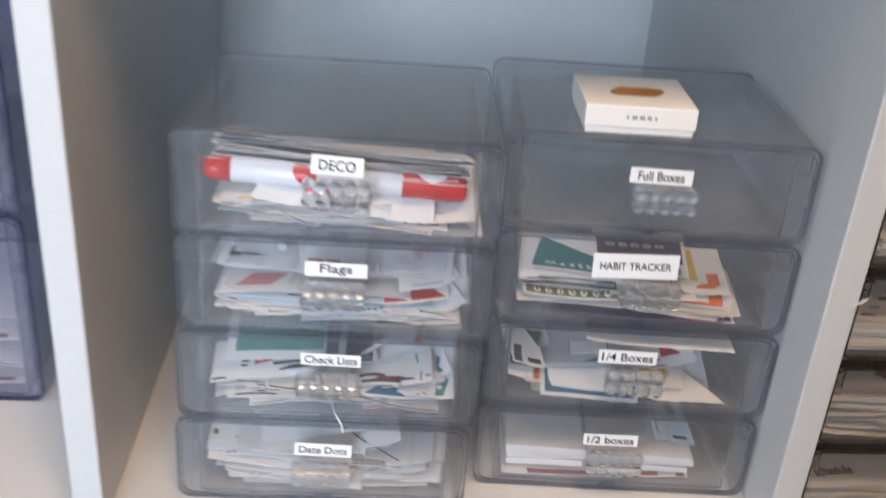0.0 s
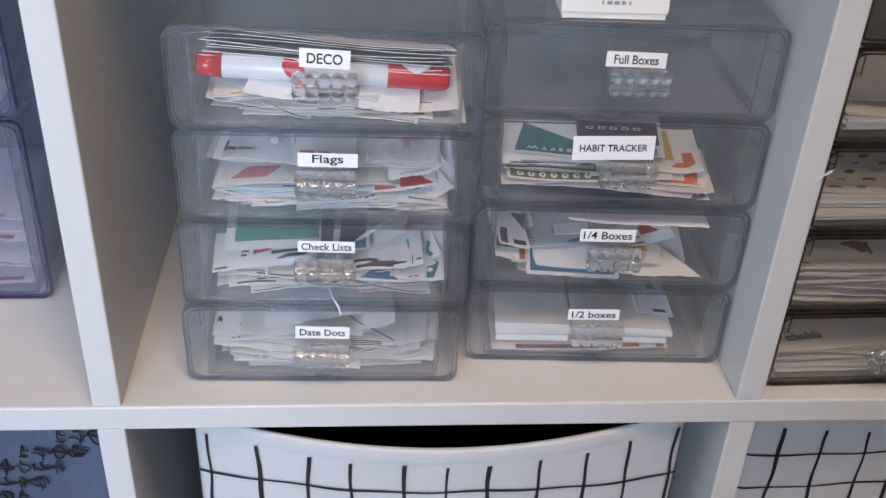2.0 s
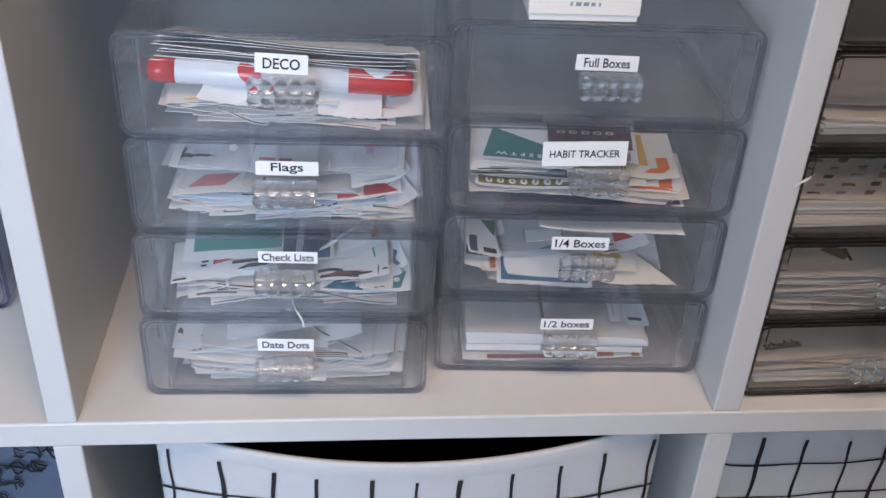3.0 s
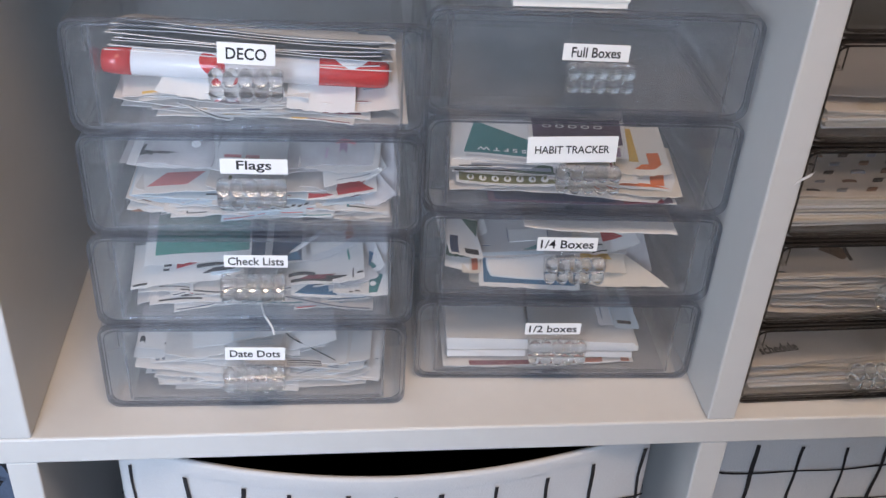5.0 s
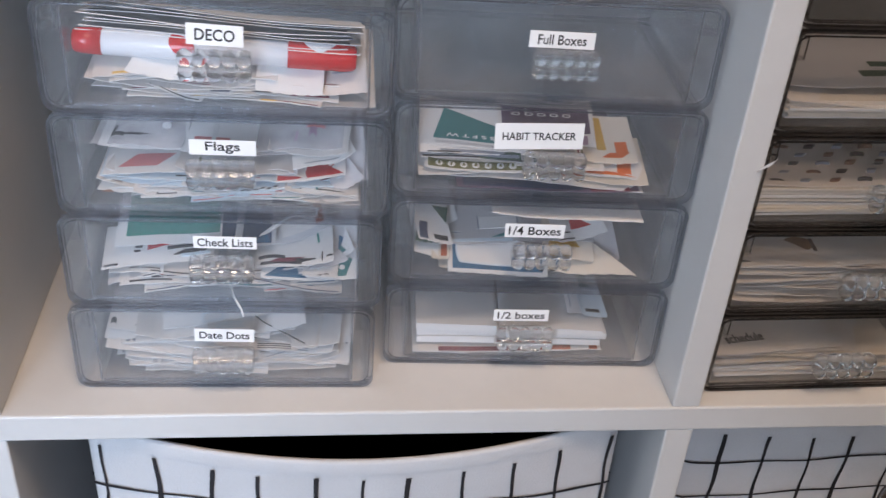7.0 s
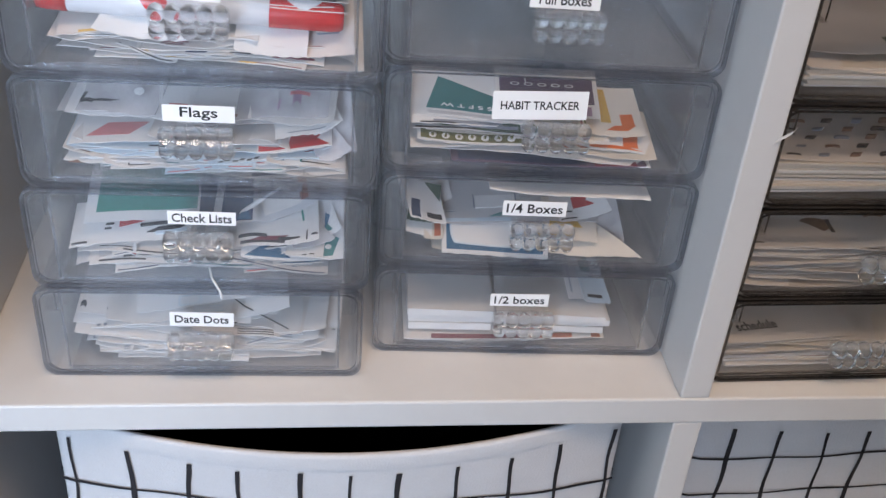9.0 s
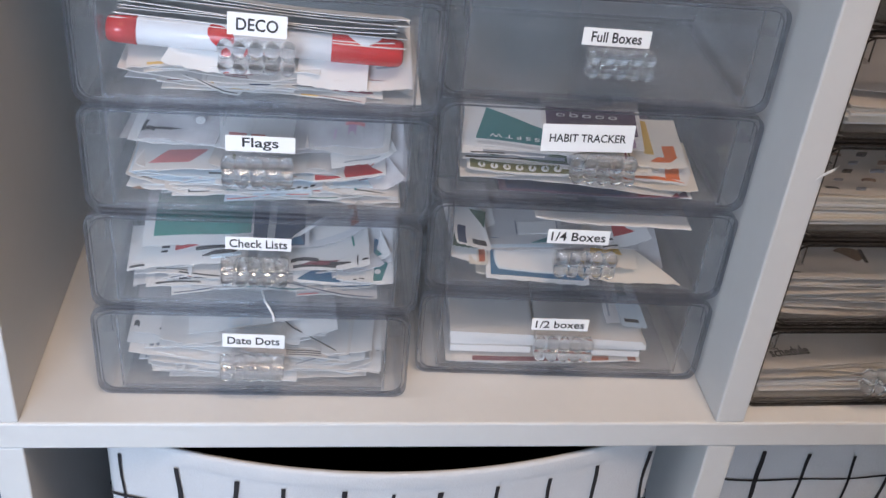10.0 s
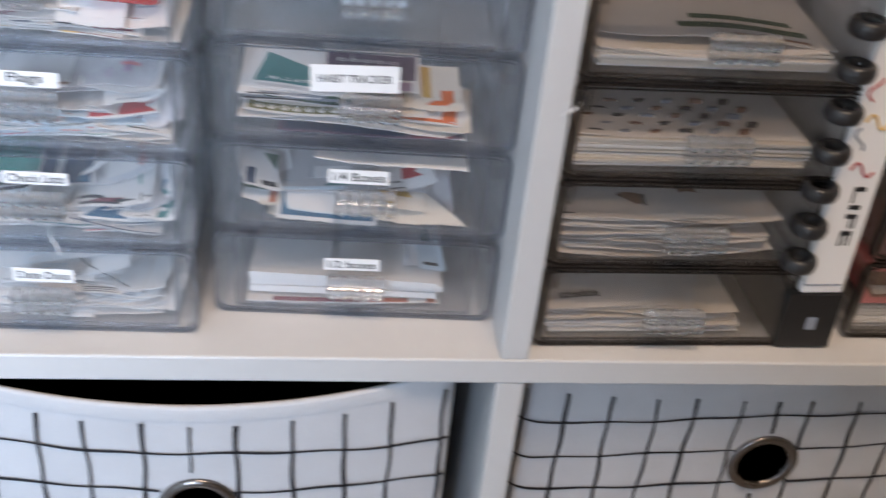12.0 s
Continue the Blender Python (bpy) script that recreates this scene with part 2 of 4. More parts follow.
# ---- the cube shelf ----
C, B, DEP = 0.335, 0.016, 0.39
P = C + B
XS = [-P, 0.0, P, 2 * P]
ZS = [0.74 - 2 * P, 0.74 - P, 0.74, 0.74 + P]
shelf = thing("cube_shelf", pose(0, 0, 0), "white laminate cube shelf with square open compartments", "shelf")
XL, XR, ZB, ZT = -P - 0.038, 3 * P - B + 0.038, ZS[0] - 0.038, ZS[3] + C + 0.038
part("side_panel", box(XL, 0, ZB, -P, DEP, ZT, 0.0012), LAMINATE, shelf)
part("side_panel", box(XR - 0.038, 0, ZB, XR, DEP, ZT, 0.0012), LAMINATE, shelf)
part("base_panel", box(-P, 0, ZB, XR - 0.038, DEP, ZB + 0.038, 0.0012), LAMINATE, shelf)
part("top_panel", box(-P, 0, ZT - 0.038, XR - 0.038, DEP, ZT, 0.0012), LAMINATE, shelf)
for z in ZS[1:]:
    part("shelf_board", box(-P, 0, z - B, XR - 0.038, DEP, z, 0.0012), LAMINATE, shelf)
for z in ZS:
    for x in XS[1:]:
        part("divider", box(x - B + 0.0005, 0.0006, z, x - 0.0005, DEP, z + C, 0.0010), LAMINATE, shelf)

# ---- stackable drawers ----
HU, DU, PITCH = 0.0500, 0.114, 0.0513


def drawer_unit(w, clear_m, edge_m, h=HU, d=DU, inner=0.012):
    """A see-through stacking unit: shell, dark moulded front edge, tray with runners, and a beaded handle."""
    u = thing("stackable_drawer", pose(0, 0, 0), "clear plastic stackable drawer", "drawer")
    o = round_rect(w, h, 0.0065)
    bm = bmesh.new()
    ring(bm, o, inset(o, w, h, 0.0018), 0.0035, d, lambda p, q: p[1] < 0.0008 and q[1] < 0.0008)
    prism(bm, round_rect(w - 0.004, h - 0.004, 0.005), d - 0.0018, d - 0.0004)
    for v in bm.verts:
        if v.co.y > d - 0.0019 and len(v.link_faces) == 3 and abs(v.co.y - d) > 1e-5:
            v.co.x, v.co.z = v.co.x + 0.002, v.co.z + 0.002
    part("shell", bm, clear_m, u)
    bm = bmesh.new()
    ring(bm, o, inset(o, w, h, 0.0009), 0.0, 0.0034)
    part("front_edge", bm, edge_m, u)
    bm = bmesh.new()
    ring(bm, inset(o, w, h, 0.0024), inset(o, w, h, 0.0027), 0.0004, 0.0016)
    part("front_bevel", bm, edge_m, u)
    bm = bmesh.new()
    ring(bm, o, inset(o, w, h, 0.0010), d + 0.0002, d + 0.0024)
    part("back_edge", bm, edge_m, u)
    tray = bmesh.new()
    prism(tray, [(x + 0.0016, z + 0.0016) for x, z in round_rect(w - 0.0032, h - 0.0032, 0.0055)], 0.0008, 0.0026)
    part("drawer_front", tray, clear_m, u)
    bm = bmesh.new()
    box_into(bm, inner, 0.0042, 0.0022, w - inner, d - 0.008, 0.0034)
    part("tray_base", bm, TRAY_BASE if clear_m is GLASSY else clear_m, u)
    bm = bmesh.new()
    for x in (inner - 0.0014, w - inner):
        box_into(bm, x, 0.003, 0.0022, x + 0.0014, d - 0.008, h - 0.006)
    box_into(bm, inner, d - 0.0094, 0.0036, w - inner, d - 0.008, h - 0.006)
    part("tray", bm, clear_m, u)
    bm = bmesh.new()
    for x in (inner - 0.0013, w - inner + 0.0003):
        box_into(bm, x, 0.0027, 0.003, x + 0.0010, 0.0040, h - 0.003, 0.0003)
    box_into(bm, inner, 0.0027, 0.0019, w - inner, 0.0040, 0.0030, 0.0003)
    box_into(bm, inner, 0.0027, h - 0.0036, w - inner, 0.0036, h - 0.0029, 0.0002)
    part("tray_edge", bm, edge_m, u)
    bm = bmesh.new()
    box_into(bm, w * 0.47, 0.0024, 0.0008, w * 0.53, 0.0046, 0.0020, 0.0002)
    part("catch", bm, edge_m, u)
    for x, e in ((0.0028, 0.0092), (w - 0.0098, w - 0.0034)):
        bm = bmesh.new()
        box_into(bm, x, 0.0030, h * 0.70, x + 0.007, 0.016, h * 0.70 + 0.0009, 0.0002)
        part("runner", bm, clear_m, u)
        bm = bmesh.new()
        box_into(bm, e - 0.0006, 0.0030, h * 0.70 + 0.001, e, 0.0038, h - 0.004, 0.0002)
        part("runner_edge", bm, edge_m, u)
    return u


def handle(u, x, z, wide=0.0300, high=0.0128):
    """A knob-like pull of five fluted columns, each with a rounded bead above and below."""
    r = wide / 10 * 1.06
    base_ = part("handle", box(x - wide / 2, -0.0060, z - high * 0.40, x + wide / 2, 0.0006, z + high * 0.40, 0.0014), GLASSY, u, "beaded clear plastic pull")
    key = (round(r, 5), high)
    if key not in BEADS:
        hb = bmesh.new()
        q = bmesh.ops.create_uvsphere(hb, u_segments=16, v_segments=10, radius=r)
        for v in q["verts"]:
            v.co = Vector((v.co.x, v.co.y * 1.45, v.co.z * 1.22))
        me = bpy.data.meshes.new("bead")
        for f in hb.faces:
            f.smooth = True
        hb.to_mesh(me)
        hb.free()
        me.materials.append(BEAD)
        BEADS[key] = me
    for k in range(5):
        for dz in (0.25, -0.25):
            bd = new("bead", BEADS[key])
            bd.parent = base_
            bd.location = (x - wide / 2 + (k + 0.5) * wide / 5, -0.0056, z + high * dz)


BEADS = {}


def name_label(u, text, x0, z0, w, h, tilt, tw, th):
    lb = part("label", box(-w / 2, -0.00035, -h / 2, w / 2, -0.0001, h / 2), LABEL, u, "white printed label reading " + text)
    lb.matrix_basis = pose(x0 + w / 2, 0.0006, z0 + h / 2, 0, tilt, 0)
    lettering(text, w * tw, h * th, TEXT, lb, 0, -0.00037, 0)


UNITS = {}
WU = 0.148
base = drawer_unit(WU, GLASSY, EDGE)
first = True
LEFT = [
    ("date", 0.0320, 0.0212, "Date Dots", 0.0595, 0.0295, 0.0290, 0.0078, 1.0, 0.84, 0.55, 0.0735, 0.0220),
    ("check", 0.0340, 0.0212, "Check Lists", 0.0605, 0.0335, 0.0290, 0.0066, 0.8, 0.88, 0.66, 0.0735, 0.0255),
    ("flags", 0.0365, 0.0212, "Flags", 0.0595, 0.0315, 0.0290, 0.0074, 0.5, 0.52, 0.78, 0.0730, 0.0248),
    ("deco", 0.0370, 0.0195, "DECO", 0.0615, 0.0320, 0.0232, 0.0092, 2.5, 0.70, 0.56, 0.0730, 0.0255),
]
RIGHT = [
    ("half", 0.1860, 0.0385, "1/2 boxes", 0.0570, 0.0295, 0.0290, 0.0072, -0.6, 0.86, 0.62, 0.0740, 0.0222),
    ("quarter", 0.1870, 0.0395, "1/4 Boxes", 0.0570, 0.0297, 0.0300, 0.0078, 0.0, 0.88, 0.62, 0.0760, 0.0218),
    ("habit", 0.1865, 0.0395, "HABIT TRACKER", 0.0475, 0.0280, 0.0420, 0.0135, -1.8, 0.83, 0.30, 0.0765, 0.0222),
    ("full", 0.1850, 0.0390, "Full Boxes", 0.0598, 0.0276, 0.0295, 0.0078, 0.6, 0.74, 0.60, 0.0765, 0.0220),
]
for rows, yaw in ((LEFT, -1.0), (RIGHT, -2.2)):
    for k, (key, x, y, text, lx, lz, lw, lh, tilt, tw, th, hx, hz) in enumerate(rows):
        m = pose(x, y, 0.7404 + k * PITCH, 0, 0, yaw)
        if first:
            u = base
            u.matrix_world = m
            first = False
        else:
            u = copy_thing(base, m)
        UNITS[key] = (u, m)
for key, text, lx, lz, lw, lh, tilt, tw, th, hx, hz in [(r[0],) + r[3:] for r in LEFT + RIGHT]:
    u, m = UNITS[key]
    state = "empty clear plastic stackable drawer labelled " if key == "full" else "clear plastic stackable drawer of sticker sheets labelled "
    tagged(u, state + text, "drawer", "stacked drawers in the middle compartment")
    name_label(u, text, lx, lz, lw, lh, tilt, tw, th)
    handle(u, hx, hz)


# ---- sheets of stickers in the drawers ----
def sheet(key, x, y, z, w, d, roll, pitch, bend, material, prints=(), yaw=0.0, outline=None, slanted=True):
    """A thin, slightly curled sheet whose front edge starts at x, y, z (mm) in its drawer; prints are patches on it."""
    u, m = UNITS[key]
    if key in ("half", "quarter", "habit"):
        y, z = y - 3, z + 3.2
    low = 4.2 + max(0.0, w * math.sin(radians(roll)))
    if z < low:
        roll, z = roll * 0.5, max(z, 4.2 + max(0.0, w * math.sin(radians(roll * 0.5))))
    if yaw < 0:
        y += w * math.sin(radians(-yaw)) * 0.9
    if z > 20 and pitch > 2.5 and key[0] not in "sv":
        pitch += 11
        d = min(d, (45 - z) / math.sin(radians(pitch)))
    w, d = w / 1000, min(d, 100 - y) / 1000
    ph = random.uniform(0, 6.28)
    bend = bend / 1000 + 0.0003
    curl, droop = random.uniform(-0.4, 1.8) / 1000, random.uniform(-0.4, 1.5) / 1000
    slant = random.uniform(-1, 1) * min(0.0035, w * 0.05) if slanted else 0.0

    def lift(a, b):
        return bend * math.sin(6.0 * a / max(w, 0.03) + ph) * (1 - 0.5 * b / d) + 0.6 * bend * math.sin(40 * b + ph * 2) - bend + curl * max(0.0, 2 * a / w - 1) ** 3 + droop * max(0.0, 1 - 2 * a / w) ** 3

    def slab(a0, b0, a1, b1, lo, hi, na, nb, rag=0.0, shape=None):
        bm = bmesh.new()
        top, bot = [], []
        for i in range(na + 1):
            for j in range(nb + 1):
                p, q = WARPS[shape](i / na, j / nb) if shape else (i / na, j / nb)
                a, b = a0 + (a1 - a0) * p, b0 + (b1 - b0) * q
                bb = b + (rag * math.sin(i * 2.3 + ph) if j == 0 else 0) + slant * (2 * a / w - 1) * (1 - b / d)
                top.append(bm.verts.new((a, bb, lift(a, b) + hi)))
                bot.append(bm.verts.new((a, bb, lift(a, b) + lo)))
        at = lambda i, j: i * (nb + 1) + j
        for i in range(na):
            for j in range(nb):
                q = (at(i, j), at(i + 1, j), at(i + 1, j + 1), at(i, j + 1))
                bm.faces.new([top[k] for k in q])
                bm.faces.new([bot[k] for k in q[::-1]])
        for i in range(na):
            for j in (0, nb):
                bm.faces.new((top[at(i, j)], top[at(i + 1, j)], bot[at(i + 1, j)], bot[at(i, j)]))
        for j in range(nb):
            for i in (0, na):
                bm.faces.new((top[at(i, j)], top[at(i, j + 1)], bot[at(i, j + 1)], bot[at(i, j)]))
        return bm

    s = obj("sticker_sheet", slab(0, 0, w, d, -0.00010, 0.00020, 14, 6, 0.0004, outline), material, smooth=False)
    s.matrix_world = m @ pose(x / 1000, y / 1000, z / 1000, pitch, roll, yaw)
    tagged(s, WORDS[material.name] + (" with coloured prints lying in a clear drawer" if prints else " lying in a pile in a clear drawer"), "sticker sheet", "sticker sheets")
    for i, (pm, a0, b0, a1, b1, *shape) in enumerate(prints):
        sh = shape[0] if shape else None
        na = 4 if sh is None else 8
        part("print", slab(a0 / 1000, b0 / 1000, a1 / 1000, b1 / 1000, 0.00016, 0.00027 + 0.00009 * i, max(na, int((a1 - a0) / 8)), 3 if sh is None else 8, 0, sh), pm, s)
    return s




def disc_warp(u, v):
    x, y = 2 * u - 1, 2 * v - 1
    return 0.5 + 0.5 * x * math.sqrt(1 - y * y / 2), 0.5 + 0.5 * y * math.sqrt(1 - x * x / 2)


WARPS = {
    "disc": disc_warp,
    "round": lambda u, v: tuple(0.35 * p + 0.65 * q for p, q in zip(disc_warp(u, v), (u, v))),
    "tail": lambda u, v: (u * (1 - 0.3 * (1 - abs(2 * v - 1))) + 0.12 * (1 - u) * v, v),
    "hill": lambda u, v: (0.55 + (u - 0.5) * (1 - 0.97 * v) - 0.05 * (1 - v), v),
    "flag": lambda u, v: (u, 0.5 + (v - 0.5) * (1 - 0.8 * u)),
    "lean": lambda u, v: (u * 0.7 + 0.3 * v, v),
    "curve": lambda u, v: (u, v * 0.7 + 0.3 * math.sin(3.14 * u)),
    "swoop": lambda u, v: (u * 0.7 + 0.3 * v * v, v),
    "corner": lambda u, v: (0.06 * v + u * (1 - 0.55 * v), v + 0.25 * (1 - v) * max(0.0, 0.35 - u)),
    "wedge": lambda u, v: (u * (1 - 0.35 * v) + 0.12 * v, v * (1 - 0.5 * u)),
}


WORDS = {
    "sticker_paper": "white paper sticker sheet", "warm_paper": "off-white paper sticker sheet", "cream_paper": "cream card sticker sheet",
    "grey_paper": "pale grey sticker sheet", "pale_blue_paper": "pale blue sticker sheet", "release_film": "cloudy translucent sticker film",
    "plum_card": "dark plum card sheet", "dark_green_ink": "dark green card sheet", "rust_ink": "rust red sticker sheet", "navy_ink": "navy blue sticker sheet", "rose_ink": "rose pink sticker sheet",
}

sheet('deco', 33.0, 8, 4.0, 107.0, 80, 1.6, 2, 0.6, PAPER, [(INK, 25.5, 7.0, 52.3, 14.6), (MAROON, 62.1, 7.6, 85.5, 12.5), (OCHRE, 56.9, 0.4, 65.7, 1.2)])
sheet('deco', 31.0, 10, 6.0, 56.0, 70, 1.0, 2, 0.0, PAPER_WARM, [])
sheet('deco', 16.0, 10, 12.0, 103.1, 80, 2.8, 3, 1.0, PAPER_WARM, [(OCHRE, 19.7, 8.2, 42.3, 9.7)])
sheet('deco', 88.0, 7, 9.5, 29.0, 18, 4.1, 42, 0.3, PAPER, [(SLATE, 2.0, 15.5, 27.0, 16.2)], slanted=False)
sheet('deco', 34.0, 7, 17.0, 37.0, 14, 9.0, 40, 0.6, PAPER, [], 0.0, 'wedge')
sheet('deco', 20.0, 9, 14.5, 40.0, 24, 1.0, 14, 0.6, PAPER_WARM, [(OCHRE, 8.0, 1.0, 36.0, 3.2, 'curve'), (RUST, 20.0, 3.4, 30.0, 4.4)], 4)
sheet('deco', 50.0, 9, 8.5, 74.0, 40, 3.0, 9, 0.8, PAPER, [(SLATE, 3.0, 1.5, 14.0, 2.3), (NAVY, 18.0, 1.0, 30.0, 4.5, 'lean'), (MAROON, 52.0, 0.8, 70.0, 6.0, 'flag'), (INK, 36.0, 1.5, 48.0, 2.4)])
sheet('deco', 112.0, 9, 8.0, 24.0, 40, 1.5, 26, 0.8, PAPER_WARM, [(OCHRE, 4.0, 16.0, 6.5, 17.5, 'disc'), (SLATE, 9.0, 12.0, 18.0, 12.8)], 2)
sheet('flags', 57.0, 8, 6.0, 78.2, 80, 4.4, 2, 0.6, PAPER_WARM, [])
sheet('flags', 62.0, 8, 2.0, 57.1, 60, -3.0, 2, 0.0, PAPER, [])
sheet('flags', 35.0, 9, 6.0, 65.0, 80, -0.9, 2, 0.5, PAPER, [])
sheet('flags', 15.0, 10, 11.0, 42.2, 70, 5.4, 3, 0.5, PAPER_WARM, [(BROWN, 5.6, 1.9, 11.2, 2.6)])
sheet('flags', 100.0, 9, 9.0, 34.1, 60, 5.0, 4, 0.0, PAPER_WARM, [(NAVY, 1.5, 3.4, 14.6, 5.1), (INK, 15.7, 6.2, 29.2, 6.9)])
sheet('flags', 19.0, 11, 15.0, 78.0, 75, 1.5, 3, 0.6, PAPER_BLUE, [(INK, 31.3, 3.0, 38.6, 4.2)])
sheet('flags', 18.0, 12, 16.0, 88.0, 75, -1.3, 5, 0.8, PAPER, [(ROSE, 6.2, 5.3, 31.3, 15.1, 'lean'), (OLIVE, 34.2, 8.0, 43.7, 11.7, 'round'), (OCHRE, 36.0, 9.0, 41.0, 10.4)])
sheet('flags', 96.0, 11, 13.0, 32.1, 60, -3.6, 10, 0.0, PAPER, [(RED, 12.5, 1.6, 31.0, 13.0, 'tail'), (BLUE, 8.2, 8.0, 12.9, 15.5, 'hill'), (RED, 0.7, 0.8, 13.6, 4.2, 'flag')])
sheet('flags', 15.0, 15, 25.0, 52.0, 50, 1.5, 8, 1.0, PAPER, [(INK, 5.0, 4.0, 12.0, 8.0, 'curve'), (INK, 11.0, 5.5, 24.0, 7.0, 'swoop'), (ROSE, 30.0, 12.0, 48.0, 15.0, 'curve')], -9)
sheet('flags', 58.0, 15, 25.5, 46.0, 50, 3.5, 8, 1.2, VELLUM, [(RED, 6.0, 8.0, 26.0, 13.0, 'curve'), (ROSE, 12.0, 3.0, 18.0, 9.0, 'swoop'), (BROWN, 26.0, 2.0, 44.0, 3.2, 'curve')], 8)
sheet('flags', 92.0, 14, 24.0, 37.0, 50, -3.5, 9, 1.0, PAPER_WARM, [(MAROON, 20.0, 6.0, 24.0, 16.0, 'swoop'), (MAUVE, 23.0, 12.0, 31.0, 16.0, 'curve')], -7)
sheet('flags', 104.0, 12, 18.0, 28.0, 40, -14.0, 14, 1.0, PAPER, [(SLATE, 6.0, 2.0, 22.0, 2.8, 'curve')], 6, 'wedge')
sheet('flags', 11.0, 15, 24.5, 44.0, 55, -5.0, 9, 0.9, VELLUM, [(INK, 8.0, 4.6, 14.5, 8.0, 'curve'), (INK, 13.5, 6.0, 26.0, 7.4, 'swoop'), (INK, 8.0, 7.0, 10.0, 11.5, 'swoop')], -14)
sheet('flags', 56.0, 13, 28.0, 38.0, 50, 7.0, 9, 0.9, PAPER, [(ROSE, 4.0, 8.0, 20.0, 10.5, 'curve'), (ROSE, 11.0, 3.0, 14.5, 8.0, 'swoop'), (BROWN, 24.0, 1.5, 36.0, 3.0)], 9)
sheet('flags', 86.0, 15, 27.0, 40.0, 50, -3.0, 10, 1.2, VELLUM, [(MAUVE, 24.0, 7.0, 27.5, 17.0, 'curve'), (ROSE, 22.5, 13.0, 31.0, 16.0, 'curve'), (MAUVE, 18.0, 4.0, 19.2, 10.0, 'swoop')], -6)
sheet('flags', 120.0, 15, 20.0, 14.0, 40, -22.0, 16, 0.5, PAPER, [(NAVY, 9.0, 2.0, 10.2, 14.0)], 12)
sheet('flags', 20.0, 12, 14.0, 46.0, 40, 9.0, 5, 0.9, PAPER, [(INK, 30.0, 2.0, 36.0, 2.9, 'swoop'), (INK, 35.0, 2.6, 36.0, 7.0, 'swoop')], 8)
sheet('flags', 16.0, 9, 12.0, 58.0, 30, 2.0, 12, 0.8, PAPER_BLUE, [(PAPER, 1.0, 3.0, 56.0, 6.0, 'curve'), (INK, 44.0, 1.2, 51.0, 2.0), (INK, 44.0, 2.0, 44.7, 5.0), (INK, 50.3, 2.0, 51.0, 5.0)], -4)
sheet('flags', 84.0, 8, 9.0, 50.0, 26, 2.5, 14, 0.7, PAPER, [(NAVY, 12.0, 3.0, 26.0, 6.0, 'lean'), (TEAL, 30.0, 2.0, 31.0, 7.0), (INK, 31.0, 2.0, 46.0, 2.8, 'curve')], -5, 'wedge')
sheet('flags', 60.0, 7, 5.0, 74.0, 30, 1.0, 8, 1.2, PAPER_WARM, [(NAVY, 34.0, 0.8, 44.0, 3.4, 'flag'), (SLATE, 8.0, 1.2, 20.0, 2.0)], 3)
sheet('flags', 15.0, 8, 8.0, 52.0, 30, 5.0, 10, 1.0, PAPER, [(BROWN, 2.0, 1.0, 8.0, 3.0, 'hill'), (PAPER_GREY, 16.0, 1.0, 44.0, 3.5, 'lean')], -3, 'corner')
sheet('flags', 122.0, 10, 9.0, 16.0, 30, -20.0, 30, 1.4, VELLUM, [], 10, 'corner')
sheet('flags', 128.0, 16, 10.0, 11.2, 40, -10.3, 38, 0.0, VELLUM, [])
sheet('check', 23.0, 10, 9.0, 91.1, 80, 2.0, 2, 0.8, PAPER, [(INK, 4.0, 1.6, 24.3, 3.4, 'curve'), (INK, 14.2, 4.2, 40.2, 6.0, 'curve'), (MAROON, 42.0, 1.0, 60.0, 1.8)])
sheet('check', 43.0, 9, 6.5, 45.0, 70, -1.5, 2, 0.4, PAPER_GREY, [])
sheet('check', 17.0, 11, 11.5, 46.0, 70, -2.7, 3, 0.6, PAPER_WARM, [(INK, 9.6, 3.0, 25.0, 3.9, 'curve'), (INK, 20.2, 1.0, 43.8, 1.9), (SLATE, 8.0, 5.5, 16.0, 6.3)])
sheet('check', 90.0, 8, 10.5, 47.0, 40, -2.3, 16, 0.4, PAPER, [(BLUE, 1.6, 1.4, 22.3, 12.0, 'hill'), (TEAL, 31.8, 2.0, 45.5, 15.5, 'lean'), (PAPER, 38.0, 6.0, 41.0, 9.0, 'disc')])
sheet('check', 88.0, 9, 15.5, 38.0, 40, -10.0, 14, 0.5, PAPER, [(INK, 2.0, 1.0, 22.0, 4.0, 'curve'), (MAROON, 6.0, 3.2, 24.0, 5.8, 'lean'), (INK, 1.0, 5.0, 14.0, 8.0, 'curve'), (INK, 19.0, 2.2, 29.0, 5.0, 'flag'), (INK, 32.0, 1.5, 32.8, 7.0, 'swoop'), (INK, 34.5, 3.5, 37.5, 4.4, 'curve')])
sheet('check', 14.0, 12, 14.0, 54.0, 26, -7.0, 16, 0.6, PAPER, [(INK, 15.0 + 0.2 * k, 8.0 + 2.6 * k, 18.0 + 0.9 * (k % 2), 9.3 + 2.6 * k) for k in range(5)] + [(RED, 21.5, 8.8, 38.0, 20.0, 'flag'), (INK, 34.0, 4.6, 53.0, 7.4, 'lean'), (INK, 31.0, 8.2, 49.0, 10.4, 'curve'), (PAPER_BLUE, 38.0, 3.0, 52.0, 4.6), (INK, 1.2, 1.2, 8.0, 1.9, 'curve')])
sheet('check', 16.0, 11, 7.0, 36.0, 40, -8.0, 5, 0.7, PAPER_GREY, [], 6)
sheet('check', 21.0, 16, 25.0, 50.0, 60, -2.4, 9, 0.4, PAPER, [(TEALGREEN, 4.7, 5.5, 49.0, 30.0)])
